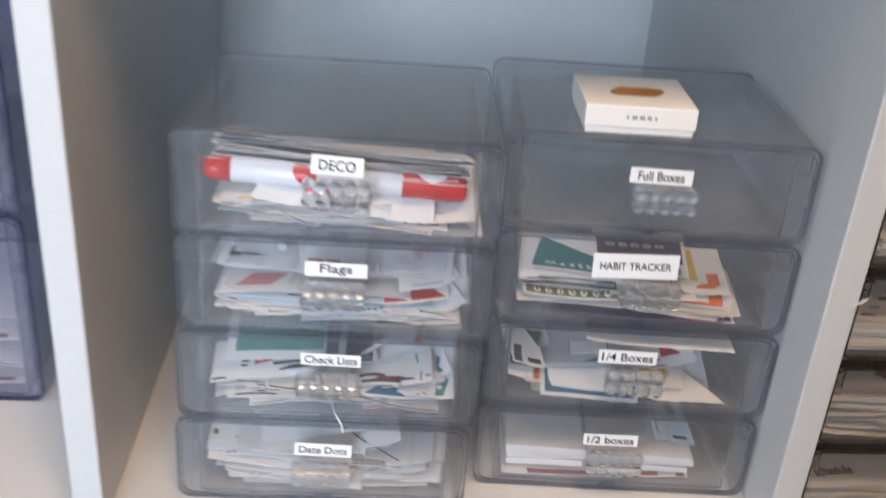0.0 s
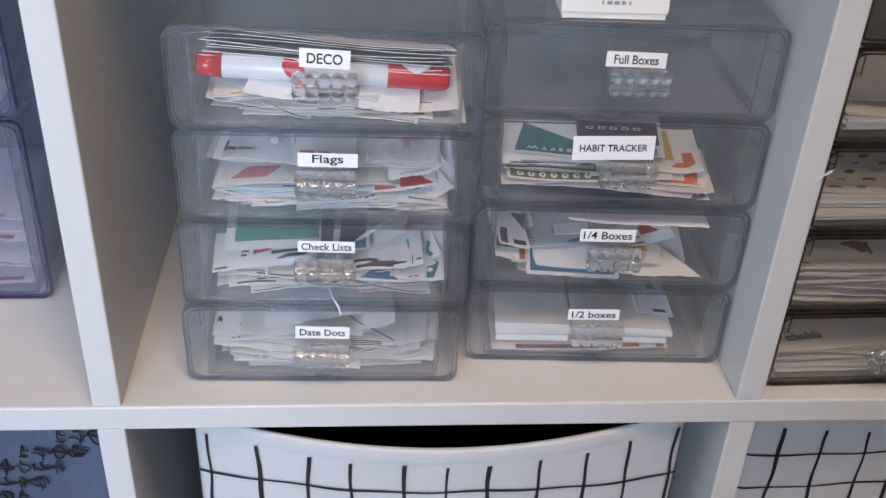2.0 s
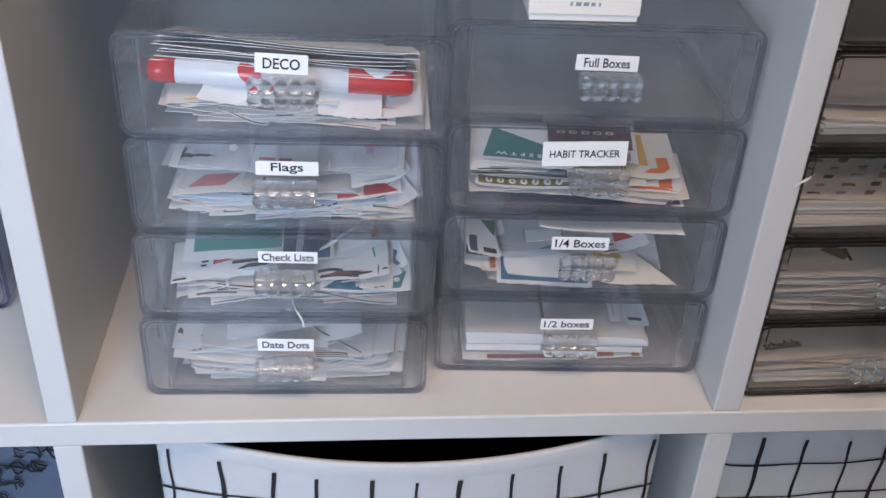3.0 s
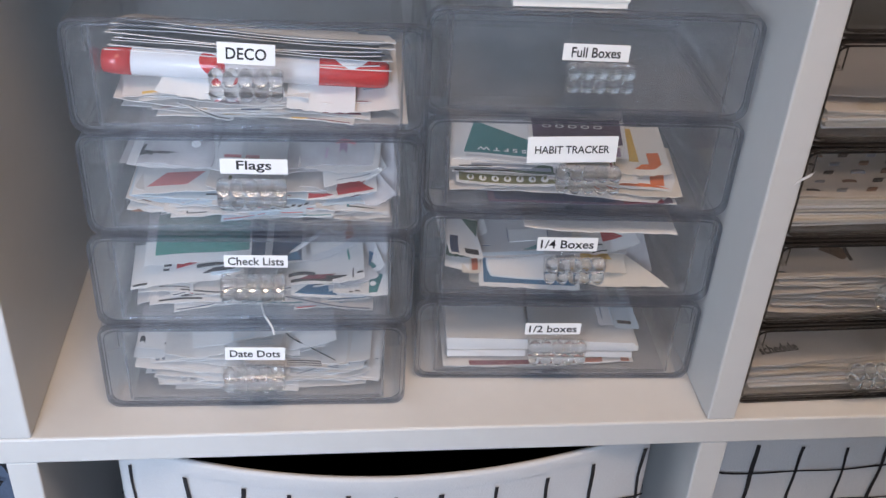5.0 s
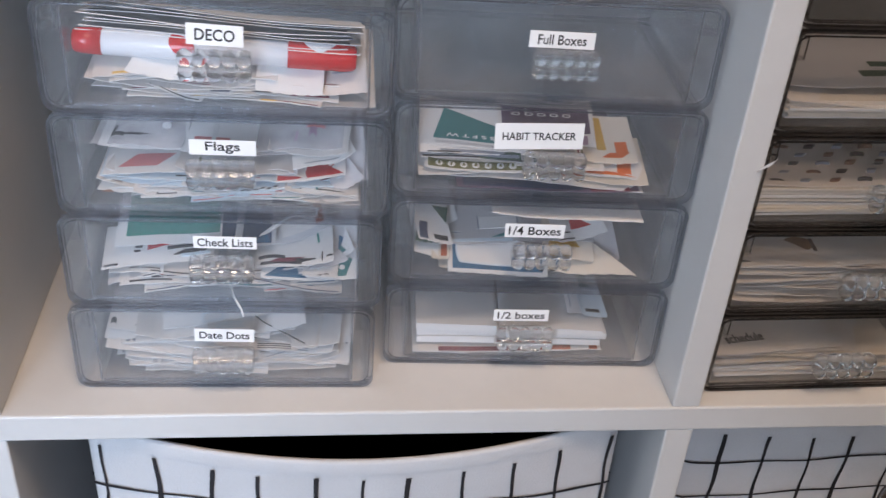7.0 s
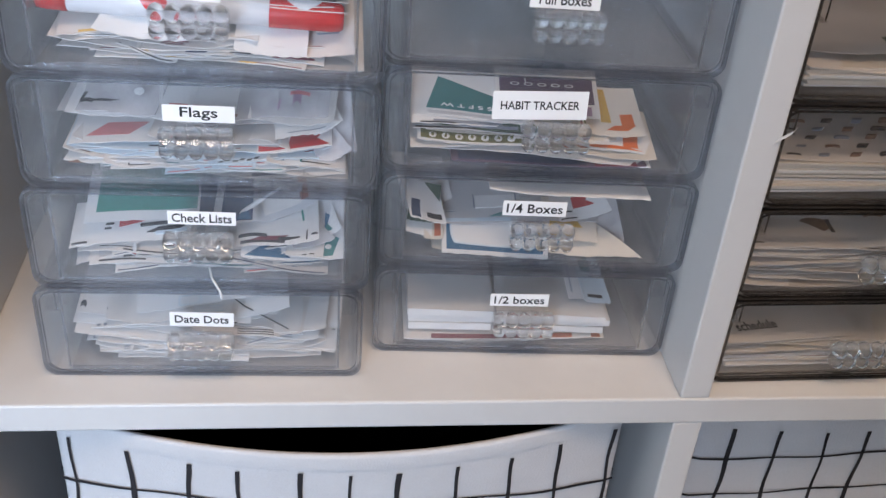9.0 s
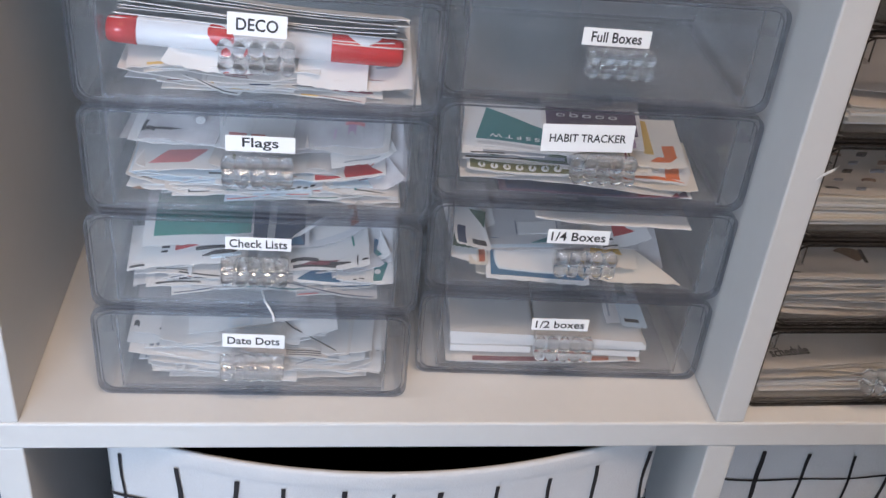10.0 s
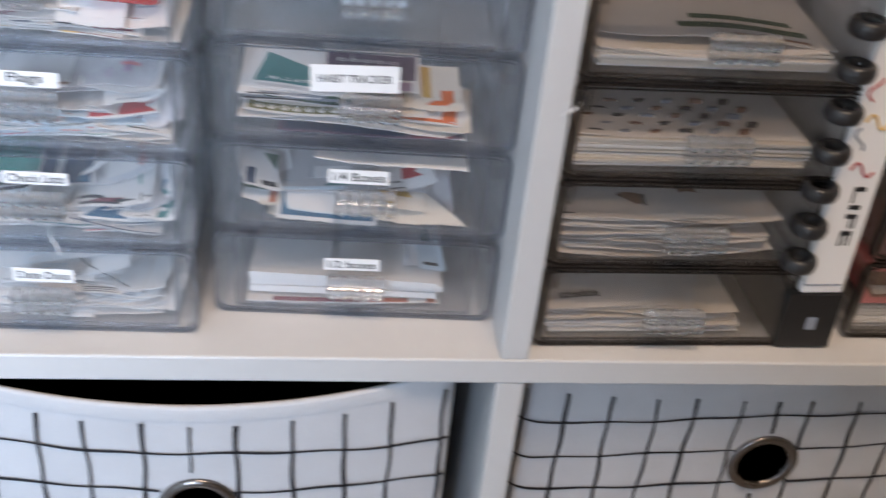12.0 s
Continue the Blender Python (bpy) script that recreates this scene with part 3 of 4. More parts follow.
sheet('check', 69.0, 17, 24.5, 28.0, 50, -2.2, 12, 0.0, PAPER_GREY, [(NAVY, 0.8, 0.8, 26.0, 30.0), (PAPER_GREY, 8.0, 0.9, 13.0, 26.0, 'lean'), (BLUE, 19.0, 1.5, 25.5, 9.0, 'hill')])
sheet('check', 90.0, 20, 18.0, 40.0, 50, -22.0, 22, 0.9, PAPER_GREY, [(PAPER_WARM, 12.0, 4.0, 30.0, 16.0), (RUST, 30.0, 5.0, 36.0, 20.0, 'lean')], 8, 'corner')
sheet('check', 93.0, 17, 15.5, 34.0, 40, -15.0, 16, 0.6, PAPER, [(TEALGREEN, 10.0, 2.0, 11.0, 14.0), (TEALGREEN, 26.0, 2.0, 27.0, 14.0), (TEALGREEN, 10.0, 13.0, 27.0, 14.0)], 5)
sheet('check', 116.0, 15, 12.0, 22.0, 40, -26.0, 18, 0.6, PAPER, [(TEAL, 9.0, 3.0, 18.0, 14.0, 'hill'), (INK, 2.0, 2.0, 6.5, 3.0, 'curve')], 10)
sheet('check', 121.0, 18, 17.0, 15.0, 40, -8.0, 34, 0.8, PAPER_GREY, [(BLUE, 6.0, 4.0, 12.5, 12.0, 'flag')], -8)
sheet('check', 100.0, 12, 9.0, 34.0, 36, -21.0, 12, 1.2, VELLUM, [], 4, 'wedge')
sheet('date', 32.0, 9, 1.0, 23.0, 82, -0.0, 3, 0.2, PAPER, [])
sheet('date', 29.0, 9, 3.0, 65.0, 82, 0.9, 3, 0.4, PAPER, [(INK, 14.3, 0.4, 17.1, 1.3, 'curve')])
sheet('date', 24.0, 9, 6.0, 103.2, 82, 3.3, 3, 0.8, PAPER_WARM, [(INK, 5.5, 4.1, 17.1, 4.9, 'curve')])
sheet('date', 22.0, 9, 11.0, 72.2, 82, 4.8, 3, 0.5, PAPER, [])
sheet('date', 24.0, 9, 15.0, 105.3, 82, 4.4, 3, 0.7, PAPER_WARM, [])
sheet('date', 15.0, 9, 19.0, 43.2, 82, 5.3, 3, 0.4, PAPER, [])
sheet('date', 14.0, 9, 21.0, 121.9, 82, 7.1, 3, 1.0, PAPER_WARM, [])
sheet('date', 13.0, 11, 25.0, 117.5, 80, 9.3, 4, 0.9, PAPER, [(ROSE, 94.9, 1.2, 103.2, 6.8), (INK, 86.7, 8.4, 93.2, 9.0, 'curve')])
sheet('date', 14.0, 13, 27.0, 123.3, 78, 8.4, 6, 0.9, PAPER_WARM, [(INK, 13.2, 3.7, 20.3, 5.4, 'curve'), (INK, 120.6, 11.0, 122.1, 13.0, 'curve'), (INK, 1.1, 2.6, 3.7, 7.3, 'curve')])
sheet('date', 43.0, 10, 13.0, 15.2, 18, 23.2, 20, 0.0, PAPER, [])
sheet('date', 34.0, 24, 27.0, 105.1, 60, 8.2, 9, 0.6, PAPER_WARM, [(INK, 74.4, 7.5, 80.0, 9.4, 'curve'), (INK, 13.5, 1.3, 17.0, 3.8, 'curve')])


def weekdays(sh, text, a, b, width, spin, h=0.00034):
    """A row of white day letters along a printed band."""
    t_ = lettering(text, width / 1000, 0.0021, LABEL, sh, 0, 0, 0)
    t_.matrix_basis = pose(a / 1000, b / 1000, h, -90, 0, 0) @ pose(0, 0, 0, 0, spin, 0)


sheet('habit', 32.0, 5.5, -5.0, 90.0, 90, 1.3, 0, 0.0, PLUM, [(NAVY, 3.2, 1.7, 62.4, 11.0), (MAROON, 66.1, 0.4, 85.6, 12.5)], slanted=False)
sheet('habit', 15.0, 8, 7.5, 109.0, 46, 2.2, 4, 0.6, PAPER, [])
sheet('habit', 13.0, 9, 8.6, 60.0, 44, 1.6, 5, 0.4, PAPER_WARM, [])
sheet('habit', 60.0, 8, 7.8, 66.0, 40, 2.4, 6, 0.5, PAPER_CREAM, [], -3)
hs = sheet('habit', 16.0, 8, 10.0, 50.0, 30, 1.2, 14, 0.0, PAPER, [(OLIVE, 1.5, 1.4, 48.5, 24.0), (PAPER_CREAM, 4.0, 7.0, 45.5, 15.5)] + [(PAPER, 5.2 + 6.0 * k, 2.3, 8.8 + 6.0 * k, 5.9, 'disc') for k in range(7)] + [(OLIVE, 6.3 + 6.0 * k, 3.2, 7.7 + 6.0 * k, 5.0, ('disc', 'lean', 'hill')[k % 3]) for k in range(7)], slanted=False)
weekdays(hs, "S S F T W T M", 29.0, 19.5, 34, 180)
sheet('habit', 14.0, 11, 16.0, 52.0, 36, 2.0, 7, 0.3, PAPER_GREY, [(INK, 1.0, 0.4, 50.0, 1.6)])
sheet('habit', 14.5, 12, 17.3, 48.0, 36, 3.0, 8, 0.3, GREEN, [(SLATE, 8.0, 1.0, 47.0, 3.0)])
sheet('habit', 13.0, 12, 18.4, 56.0, 36, 3.2, 8, 0.4, PAPER, [(SLATE, 10.0, 0.6, 54.0, 2.4), (INK, 4.0, 0.3, 20.0, 1.0)])
hs = sheet('habit', 14.0, 14, 20.6, 52.0, 28, 4.5, 12, 0.0, PAPER, [(TEAL, 5.5, 4.4, 50.0, 24.0, 'wedge'), (PAPER_GREY, 6.5, 1.2, 50.0, 3.0)], slanted=False)
weekdays(hs, "S S F T W", 24.0, 7.0, 24, 180)
hs = sheet('habit', 52.0, 18, 20.0, 48.0, 30, 1.0, 12, 0.0, PAPER_WARM, [(PLUM, 2.0, 8.0, 46.0, 24.0), (MAUVE, 16.9, 1.1, 44.3, 6.5)], slanted=False)
weekdays(hs, "O O O O O", 22.0, 19.0, 30, 0)
sheet('habit', 60.0, 10, 12.0, 44.0, 34, 2.0, 11, 0.3, PAPER_WARM, [(PAPER_CREAM, 2.0, 2.0, 42.0, 18.0), (OLIVE, 38.0, 3.0, 39.0, 18.0, 'lean')])
sheet('habit', 84.0, 9, 9.0, 42.0, 32, 4.0, 13, 0.2, PAPER, [(ORANGE, 1.0, 1.4, 37.0, 5.2, 'wedge'), (ORANGE, 28.0, 3.0, 38.0, 14.0, 'swoop'), (RUST, 16.0, 16.0, 36.0, 20.0), (PAPER_CREAM, 6.0, 6.5, 26.0, 15.0, 'round')], 4)
sheet('habit', 90.0, 13, 14.0, 32.0, 34, 3.0, 17, 0.3, PAPER_CREAM, [(ORANGE, 14.0, 4.0, 29.0, 7.5, 'lean'), (ORANGE, 22.0, 7.5, 28.0, 15.0), (OCHRE, 12.0, 9.0, 17.0, 32.0), (OLIVE, 3.0, 3.0, 4.2, 22.0, 'lean'), (MAROON, 1.0, 2.0, 2.4, 18.0, 'lean')], 3)
sheet('quarter', 16.0, 30, -20.5, 19.0, 60, -0.0, 2, 0.0, PAPER_GREY, [])
sheet('quarter', 30.5, 6, 2.2, 52.0, 25, 4.0, 24, 0.0, PAPER, [(BLUE, 2.4, 2.4, 49.6, 24.5), (PAPER_BLUE, 4.0, 5.0, 48.0, 24.2, 'round'), (PAPER, 4.8, 5.8, 47.2, 23.8, 'round')], slanted=False)
sheet('quarter', 83.0, 8, 0.5, 46.0, 22, -5.0, 22, 0.4, PAPER_CREAM, [], 0.0, 'corner')
sheet('quarter', 72.0, 14, 6.5, 34.0, 30, -4.0, 22, 0.8, VELLUM, [], 10, 'wedge')
sheet('quarter', 13.0, 12, 10.5, 13.0, 22, 8.0, 20, 0.0, PAPER, [])
sheet('quarter', 13.5, 16, 15.5, 15.0, 22, 12.0, 30, 0.0, GREEN, [])
sheet('quarter', 26.0, 12, 1.5, 8.1, 40, 7.1, 14, 0.0, PAPER_CREAM, [(RUST, 5.4, 2.9, 7.4, 15.4)])
sheet('quarter', 64.0, 16, 2.5, 42.1, 50, 4.1, 14, 0.4, PAPER_WARM, [(OCHRE, 17.8, 9.6, 36.7, 16.5)])
sheet('quarter', 24.0, 20, 11.5, 84.0, 46, -1.6, 11, 0.7, PAPER_GREY, [(INK, 60.7, 3.0, 75.8, 4.2, 'curve'), (PAPER_BLUE, 1.5, 0.6, 40.7, 4.0, 'curve'), (TEAL, 30.0, 4.5, 50.0, 9.0, 'hill'), (PAPER, 24.0, 11.0, 44.0, 20.0), (SLATE, 23.0, 10.5, 23.6, 21.0), (SLATE, 44.0, 10.5, 44.6, 21.0)])
sheet('quarter', 12.0, 19, 17.5, 30.0, 34, 14.0, 20, 0.8, PAPER, [(NAVY, 2.5, 3.1, 6.5, 10.2, 'lean'), (INK, 8.5, 1.6, 12.0, 3.4, 'lean'), (INK, 14.0, 2.0, 17.0, 3.4, 'disc'), (BLUE, 8.0, 8.0, 15.0, 14.0, 'hill')], 22)
sheet('quarter', 109.0, 20, 0.5, 13.9, 40, -21.0, 30, 0.0, VELLUM, [])
sheet('quarter', 50.0, 4, 39.5, 76.1, 70, 2.3, 2, 0.3, PAPER, [])
sheet('half', 16.0, 9, -4.0, 97.0, 80, 1.2, 1, 0.4, PAPER, [])
sheet('half', 19.0, 9, 3.0, 101.0, 80, 1.0, 1, 0.2, PAPER_WARM, [(MAROON, 11.0, 0.4, 58.0, 4.0), (RUST, 62.0, 0.4, 99.0, 4.0)])


def motif(r, inks, w):
    """A few small printed shapes along the front margin of a sheet: ruled lines, an empty frame, dots, a pennant or a thin stripe."""
    ink, kind = r.choice(inks), r.choice(("none", "lines", "lines", "stripe", "frame", "dots", "pennant", "stripe", "script"))
    a = r.uniform(1.5, max(2.0, w * 0.6))
    e = min(w - 1.0, a + r.uniform(7, 20))
    if kind == "lines":
        return [(ink, a, 1.0 + 1.5 * k, e - r.uniform(0, 3), 1.55 + 1.5 * k) for k in range(3)]
    if kind == "frame":
        return [(ink, a, 1.0, e, 1.6), (ink, a, 6.4, e, 7.0), (ink, a, 1.6, a + 0.6, 6.4), (ink, e - 0.6, 1.6, e, 6.4)]
    if kind == "dots":
        return [(ink, a + 3.2 * k, 1.2, a + 2.2 + 3.2 * k, 3.6, "disc") for k in range(int((e - a) / 3.2))]
    if kind == "pennant":
        return [(ink, a, 0.9, e, 5.5, r.choice(("tail", "flag", "hill", "lean")))]
    if kind == "stripe":
        return [(ink, 1.0, 0.7, w - 1.5, 1.3)]
    if kind == "script":
        return [(INK, a + 3.0 * k, 1.0 + 0.8 * (k % 2), a + 2.4 + 3.0 * k, 1.9 + 0.8 * (k % 2), r.choice(("curve", "swoop"))) for k in range(int((e - a) / 3.0))]
    return []


def clutter(key, n, z0, z1, papers, inks, seed, tilt=5.0, turn=9.0, wide=(24, 84), pitch=5.0):
    """Loose odd sheets pushed in between the others."""
    r = random.Random(seed)
    for k in range(n):
        w = r.uniform(*wide)
        x = r.uniform(14, 132 - w)
        pr = motif(r, inks, w)
        sheet(key, x, r.uniform(6, 13), z0 + (z1 - z0) * k / n + r.uniform(-0.6, 0.6), w, r.uniform(22, 70), r.uniform(-tilt, tilt), r.uniform(0.5, pitch), r.uniform(0.2, 1.6), r.choice(papers), pr, r.uniform(-turn, turn))


clutter("flags", 14, 5, 12, (PAPER, PAPER, PAPER, PAPER_WARM, PAPER_BLUE), (RED, NAVY, ROSE, INK, TEAL, MAROON), 3, 6, 8, pitch=10.0)
clutter("check", 15, 5, 10.5, (PAPER, PAPER, PAPER_WARM, PAPER_GREY), (NAVY, RED, INK, TEAL, BLUE, INK), 8, 8, 9, pitch=9.0)
clutter("date", 20, 5, 20, (PAPER, PAPER_WARM, PAPER_WARM), (PAPER_GREY, SLATE, PAPER_BLUE), 21, 7, 8)
for k in range(8):
    sheet("deco", 14 + 1.3 * (k * 5 % 4), 12 + 1.2 * k, 33.0 + 1.25 * k, 119 - 2.2 * (k * 3 % 5), 62 - 1.5 * k, 3.4 + 0.6 * math.sin(k * 2.1), -19 + 1.2 * (k % 3), 0.35, (PAPER, PAPER, PAPER_GREY)[k % 3],
          [((NAVY, SLATE, INK)[k % 3], 3, 0.9, 112, 8)])
clutter("deco", 11, 5, 15, (PAPER, PAPER, PAPER_WARM), (MAROON, SLATE, OCHRE, INK), 5, 3)


clutter("date", 9, 20, 30, (PAPER, PAPER_WARM, PAPER), (INK, SLATE, ROSE, PAPER_BLUE), 77, 9, 7, (26, 62), 4)
clutter("date", 12, 8, 18, (PAPER, PAPER, PAPER_WARM), (PAPER_GREY, SLATE, PAPER_BLUE), 31, 10, 16, (14, 46), 8)
clutter("flags", 5, 11, 20, (PAPER, PAPER, PAPER_WARM), (RED, ROSE, NAVY, INK), 44, 11, 16, (9, 32), 6)
clutter("check", 5, 9, 16, (PAPER, PAPER, PAPER_WARM), (INK, NAVY, RED, INK, TEAL, RUST), 52, 13, 18, (8, 28), 7)
clutter("deco", 5, 8, 16, (PAPER, PAPER_WARM), (MAROON, INK, OCHRE), 63, 8, 14, (12, 40), 9)
sheet("quarter", 15, 9, 20, 20, 25, 18, 14, 0.3, PAPER, [(NAVY, 1, 1, 8, 12, 'swoop'), (INK, 10, 2, 18, 5)], 20)
sheet("quarter", 22, 10, 9, 9, 30, 8, 14, 0.2, PAPER_CREAM, [(RUST, 5, 2, 8, 16)])
sheet("quarter", 88, 13, 16, 26, 26, -16, 22, 0.5, PAPER, [(RED, 9, 7, 20, 14, "tail"), (INK, 1, 1, 9, 2, "curve"), (INK, 3, 5, 8, 6.2, "curve")], 12)
sheet("quarter", 80, 11, 10, 27, 25, 3, 22, 0.4, PAPER_CREAM, [(OCHRE, 3, 8, 20, 20, "wedge")])


def pile(key, x, y, z, w, d, h, material, n, label, yaw=0.0):
    """A thick block of many sheets with uneven edges."""
    u, m = UNITS[key]
    pack = thing("sticker_pack", m @ pose(x / 1000, y / 1000, z / 1000, 0, 0, yaw), label, "sticker pack", "sticker packs")
    rnd = random.Random(len(key) * 7 + n)
    for k in range(n):
        o = [rnd.gauss(0, 1.1) / 1000 for _ in range(4)]
        t = h / n / 1000
        p = part("sheet", box(o[0], 0, 0, w / 1000 + o[2], d / 1000 - 0.004, t * 0.9), material if k % 4 else PAPER, pack)
        p.matrix_basis = pose(0, min(0.002, max(-0.0015, o[1])), k * t, 0, 0, rnd.gauss(0, 0.6))
    return pack


pile("half", 17.5, 8, 8.2, 44, 78, 13.5, PAPER, 3, "thick pack of off-white paper sticker sheets in a drawer")
pile("half", 62.5, 9, 8.0, 57, 76, 12.0, PAPER, 3, "pack of off-white sticker sheets beside another pack", -1.5)
sheet("half", 108, 18, 19, 16, 55, 12, 8, 0.5, PAPER_BLUE, [(TEAL, 4, 20, 10, 34), (INK, 3, 3, 12, 5)], 14)
sheet("half", 100, 20, 20, 14, 50, 8, 10, 0.4, PAPER_GREY, [(SLATE, 2, 4, 3, 40)], 8)


def tube(pts, r, n=6):
    """A round cord along a few points."""
    bm = bmesh.new()
    rows = []
    pts = [Vector(p) for p in pts]
    for i, p in enumerate(pts):
        t = (pts[min(i + 1, len(pts) - 1)] - pts[max(i - 1, 0)]).normalized()
        a = t.cross(Vector((0.3, 0.2, 0.93))).normalized()
        b = t.cross(a)
        rows.append([bm.verts.new(p + r * (math.cos(6.283 * k / n) * a + math.sin(6.283 * k / n) * b)) for k in range(n)])
    for i in range(len(rows) - 1):
        for k in range(n):
            bm.faces.new((rows[i][k], rows[i][(k + 1) % n], rows[i + 1][(k + 1) % n], rows[i + 1][k]))
    bm.faces.new(rows[0])
    bm.faces.new(rows[-1][::-1])
    return bm


# the marker in the top drawer
u, m = UNITS["deco"]


def lathe(profile, n=24):
    """Turned about the x axis from (x, radius) pairs."""
    bm = bmesh.new()
    rows = [[bm.verts.new((x, r * math.cos(6.28319 * k / n), r * math.sin(6.28319 * k / n))) for k in range(n)] for x, r in profile]
    for a, b in zip(rows, rows[1:]):
        for k in range(n):
            bm.faces.new((a[k], a[(k + 1) % n], b[(k + 1) % n], b[k]))
    bm.faces.new(rows[0])
    bm.faces.new(rows[-1][::-1])
    return bm


pen = thing("marker_pen", m @ pose(0.0125, 0.0150, 0.0268, 0, 2.5, 0.5), "white felt marker with red cap and red end", "pen")
part("barrel", lathe([(0.012, 0.0054), (0.0125, 0.0057), (0.05, 0.0057), (0.0895, 0.0056), (0.090, 0.0054)]), PEN_WHITE, pen, smooth=True)
part("end_plug", lathe([(0.0, 0.0040), (0.0006, 0.0050), (0.004, 0.0055), (0.0119, 0.0058)]), PEN_RED, pen, "red end plug", smooth=True)
part("cap", lathe([(0.0895, 0.0060), (0.0900, 0.0060), (0.114, 0.0060), (0.1175, 0.0056), (0.119, 0.0045)]), PEN_RED, pen, "red cap", smooth=True)
bm = bmesh.new()
rows = []
for i in range(9):
    a = radians(150 + 14 * i)
    w = 0.0065 * math.sin(math.pi * (i + 0.6) / 9.4)
    rows.append([bm.verts.new((0.046 + s * w - 0.0005 * i, 0.00585 * math.cos(a), -0.00585 * math.sin(a))) for s in (-0.6, 1)])
for p, q in zip(rows, rows[1:]):
    bm.faces.new((p[0], p[1], q[1], q[0]))
part("printed_band", bm, PEN_RED, pen)
bm = bmesh.new()
rows = []
for i in range(9):
    a = radians(30 + 12 * i)
    w = 0.007 * math.sin(math.pi * (i + 0.6) / 9.4)
    rows.append([bm.verts.new((0.103 + s * w, 0.00612 * math.cos(a + 3.3), -0.00612 * math.sin(a + 3.3) )) for s in (-1, 1)])
for p, q in zip(rows, rows[1:]):
    bm.faces.new((p[0], p[1], q[1], q[0]))
part("printed_oval", bm, PEN_WHITE, pen)

# a curled ribbon, a thread end and a punched white dot
u, m = UNITS["check"]
rib = obj("ribbon", tube([m @ Vector(p) for p in ((0.089, 0.022, 0.026), (0.098, 0.026, 0.0315), (0.107, 0.030, 0.0365), (0.110, 0.030, 0.0345), (0.113, 0.031, 0.0325), (0.116, 0.032, 0.034), (0.1165, 0.033, 0.037))], 0.0011), PAPER)
tagged(rib, "narrow curled white ribbon on sticker sheets", "ribbon")
tail = obj("thread", tube([m @ Vector(p) for p in ((0.0755, 0.010, 0.0045), (0.0775, 0.002, 0.0041), (0.0795, -0.0012, 0.0030), (0.0812, -0.0016, -0.0005), (0.0818, -0.0014, -0.0045))], 0.00055), PAPER)
tagged(tail, "loose white thread end hanging out of a drawer", "thread")
u, m = UNITS["flags"]
bm = bmesh.new()
bmesh.ops.create_cone(bm, cap_ends=True, segments=20, radius1=0.0021, radius2=0.0021, depth=0.0003)
dot = obj("paper_dot", bm, LABEL)
dot.matrix_world = m @ pose(0.0465, 0.024, 0.0335, 22, 2, 0)
tagged(dot, "small round white paper dot on sticker film", "paper dot")
u, m = UNITS["date"]
ln = obj("hair_cord", tube([m @ Vector(p) for p in ((0.072, 0.027, 0.0347), (0.080, 0.023, 0.0337), (0.086, 0.020, 0.0325), (0.092, 0.016, 0.0297), (0.104, 0.011, 0.0260), (0.113, 0.0075, 0.0228))], 0.00035), TEXT)
tagged(ln, "thin black cord lying across white sticker sheets", "cord")

# ---- small card box on the stack ----
u, m = UNITS["full"]
bx = thing("small_box", pose(0.2205, 0.0400, 0.7404 + 3 * PITCH + HU + 0.0003, 0, 0, -1.5), "small flat white card box with an orange picture", "box")
part("tray", box(0.0008, 0.0008, 0, 0.0508, 0.0450, 0.0045, 0.0004), CARD, bx)
part("lid", box(0, 0, 0.0030, 0.0516, 0.0458, 0.0135, 0.0006), CARD, bx)
bm = bmesh.new()
vs = [bm.verts.new((0.027 + 0.0125 * math.cos(a) + 0.002 * math.sin(3 * a), 0.022 + 0.0085 * math.sin(a) * (1 + 0.25 * math.cos(2 * a)), 0.01362)) for a in [k * 6.28319 / 24 for k in range(24)]]
bm.faces.new(vs)
part("printed_picture", bm, mat("amber_ink", (0.42, 0.17, 0.03), 0.4, var=0.35, scale=120), bx, "orange-brown printed picture")
for k, (a, b) in enumerate(((0.019, 0.0200), (0.0215, 0.0240), (0.0250, 0.0275), (0.0285, 0.0305), (0.0320, 0.0330))):
    part("print_bar", box(a, -0.0002, 0.0075, b, 0.0002, 0.0092), SLATE, bx)

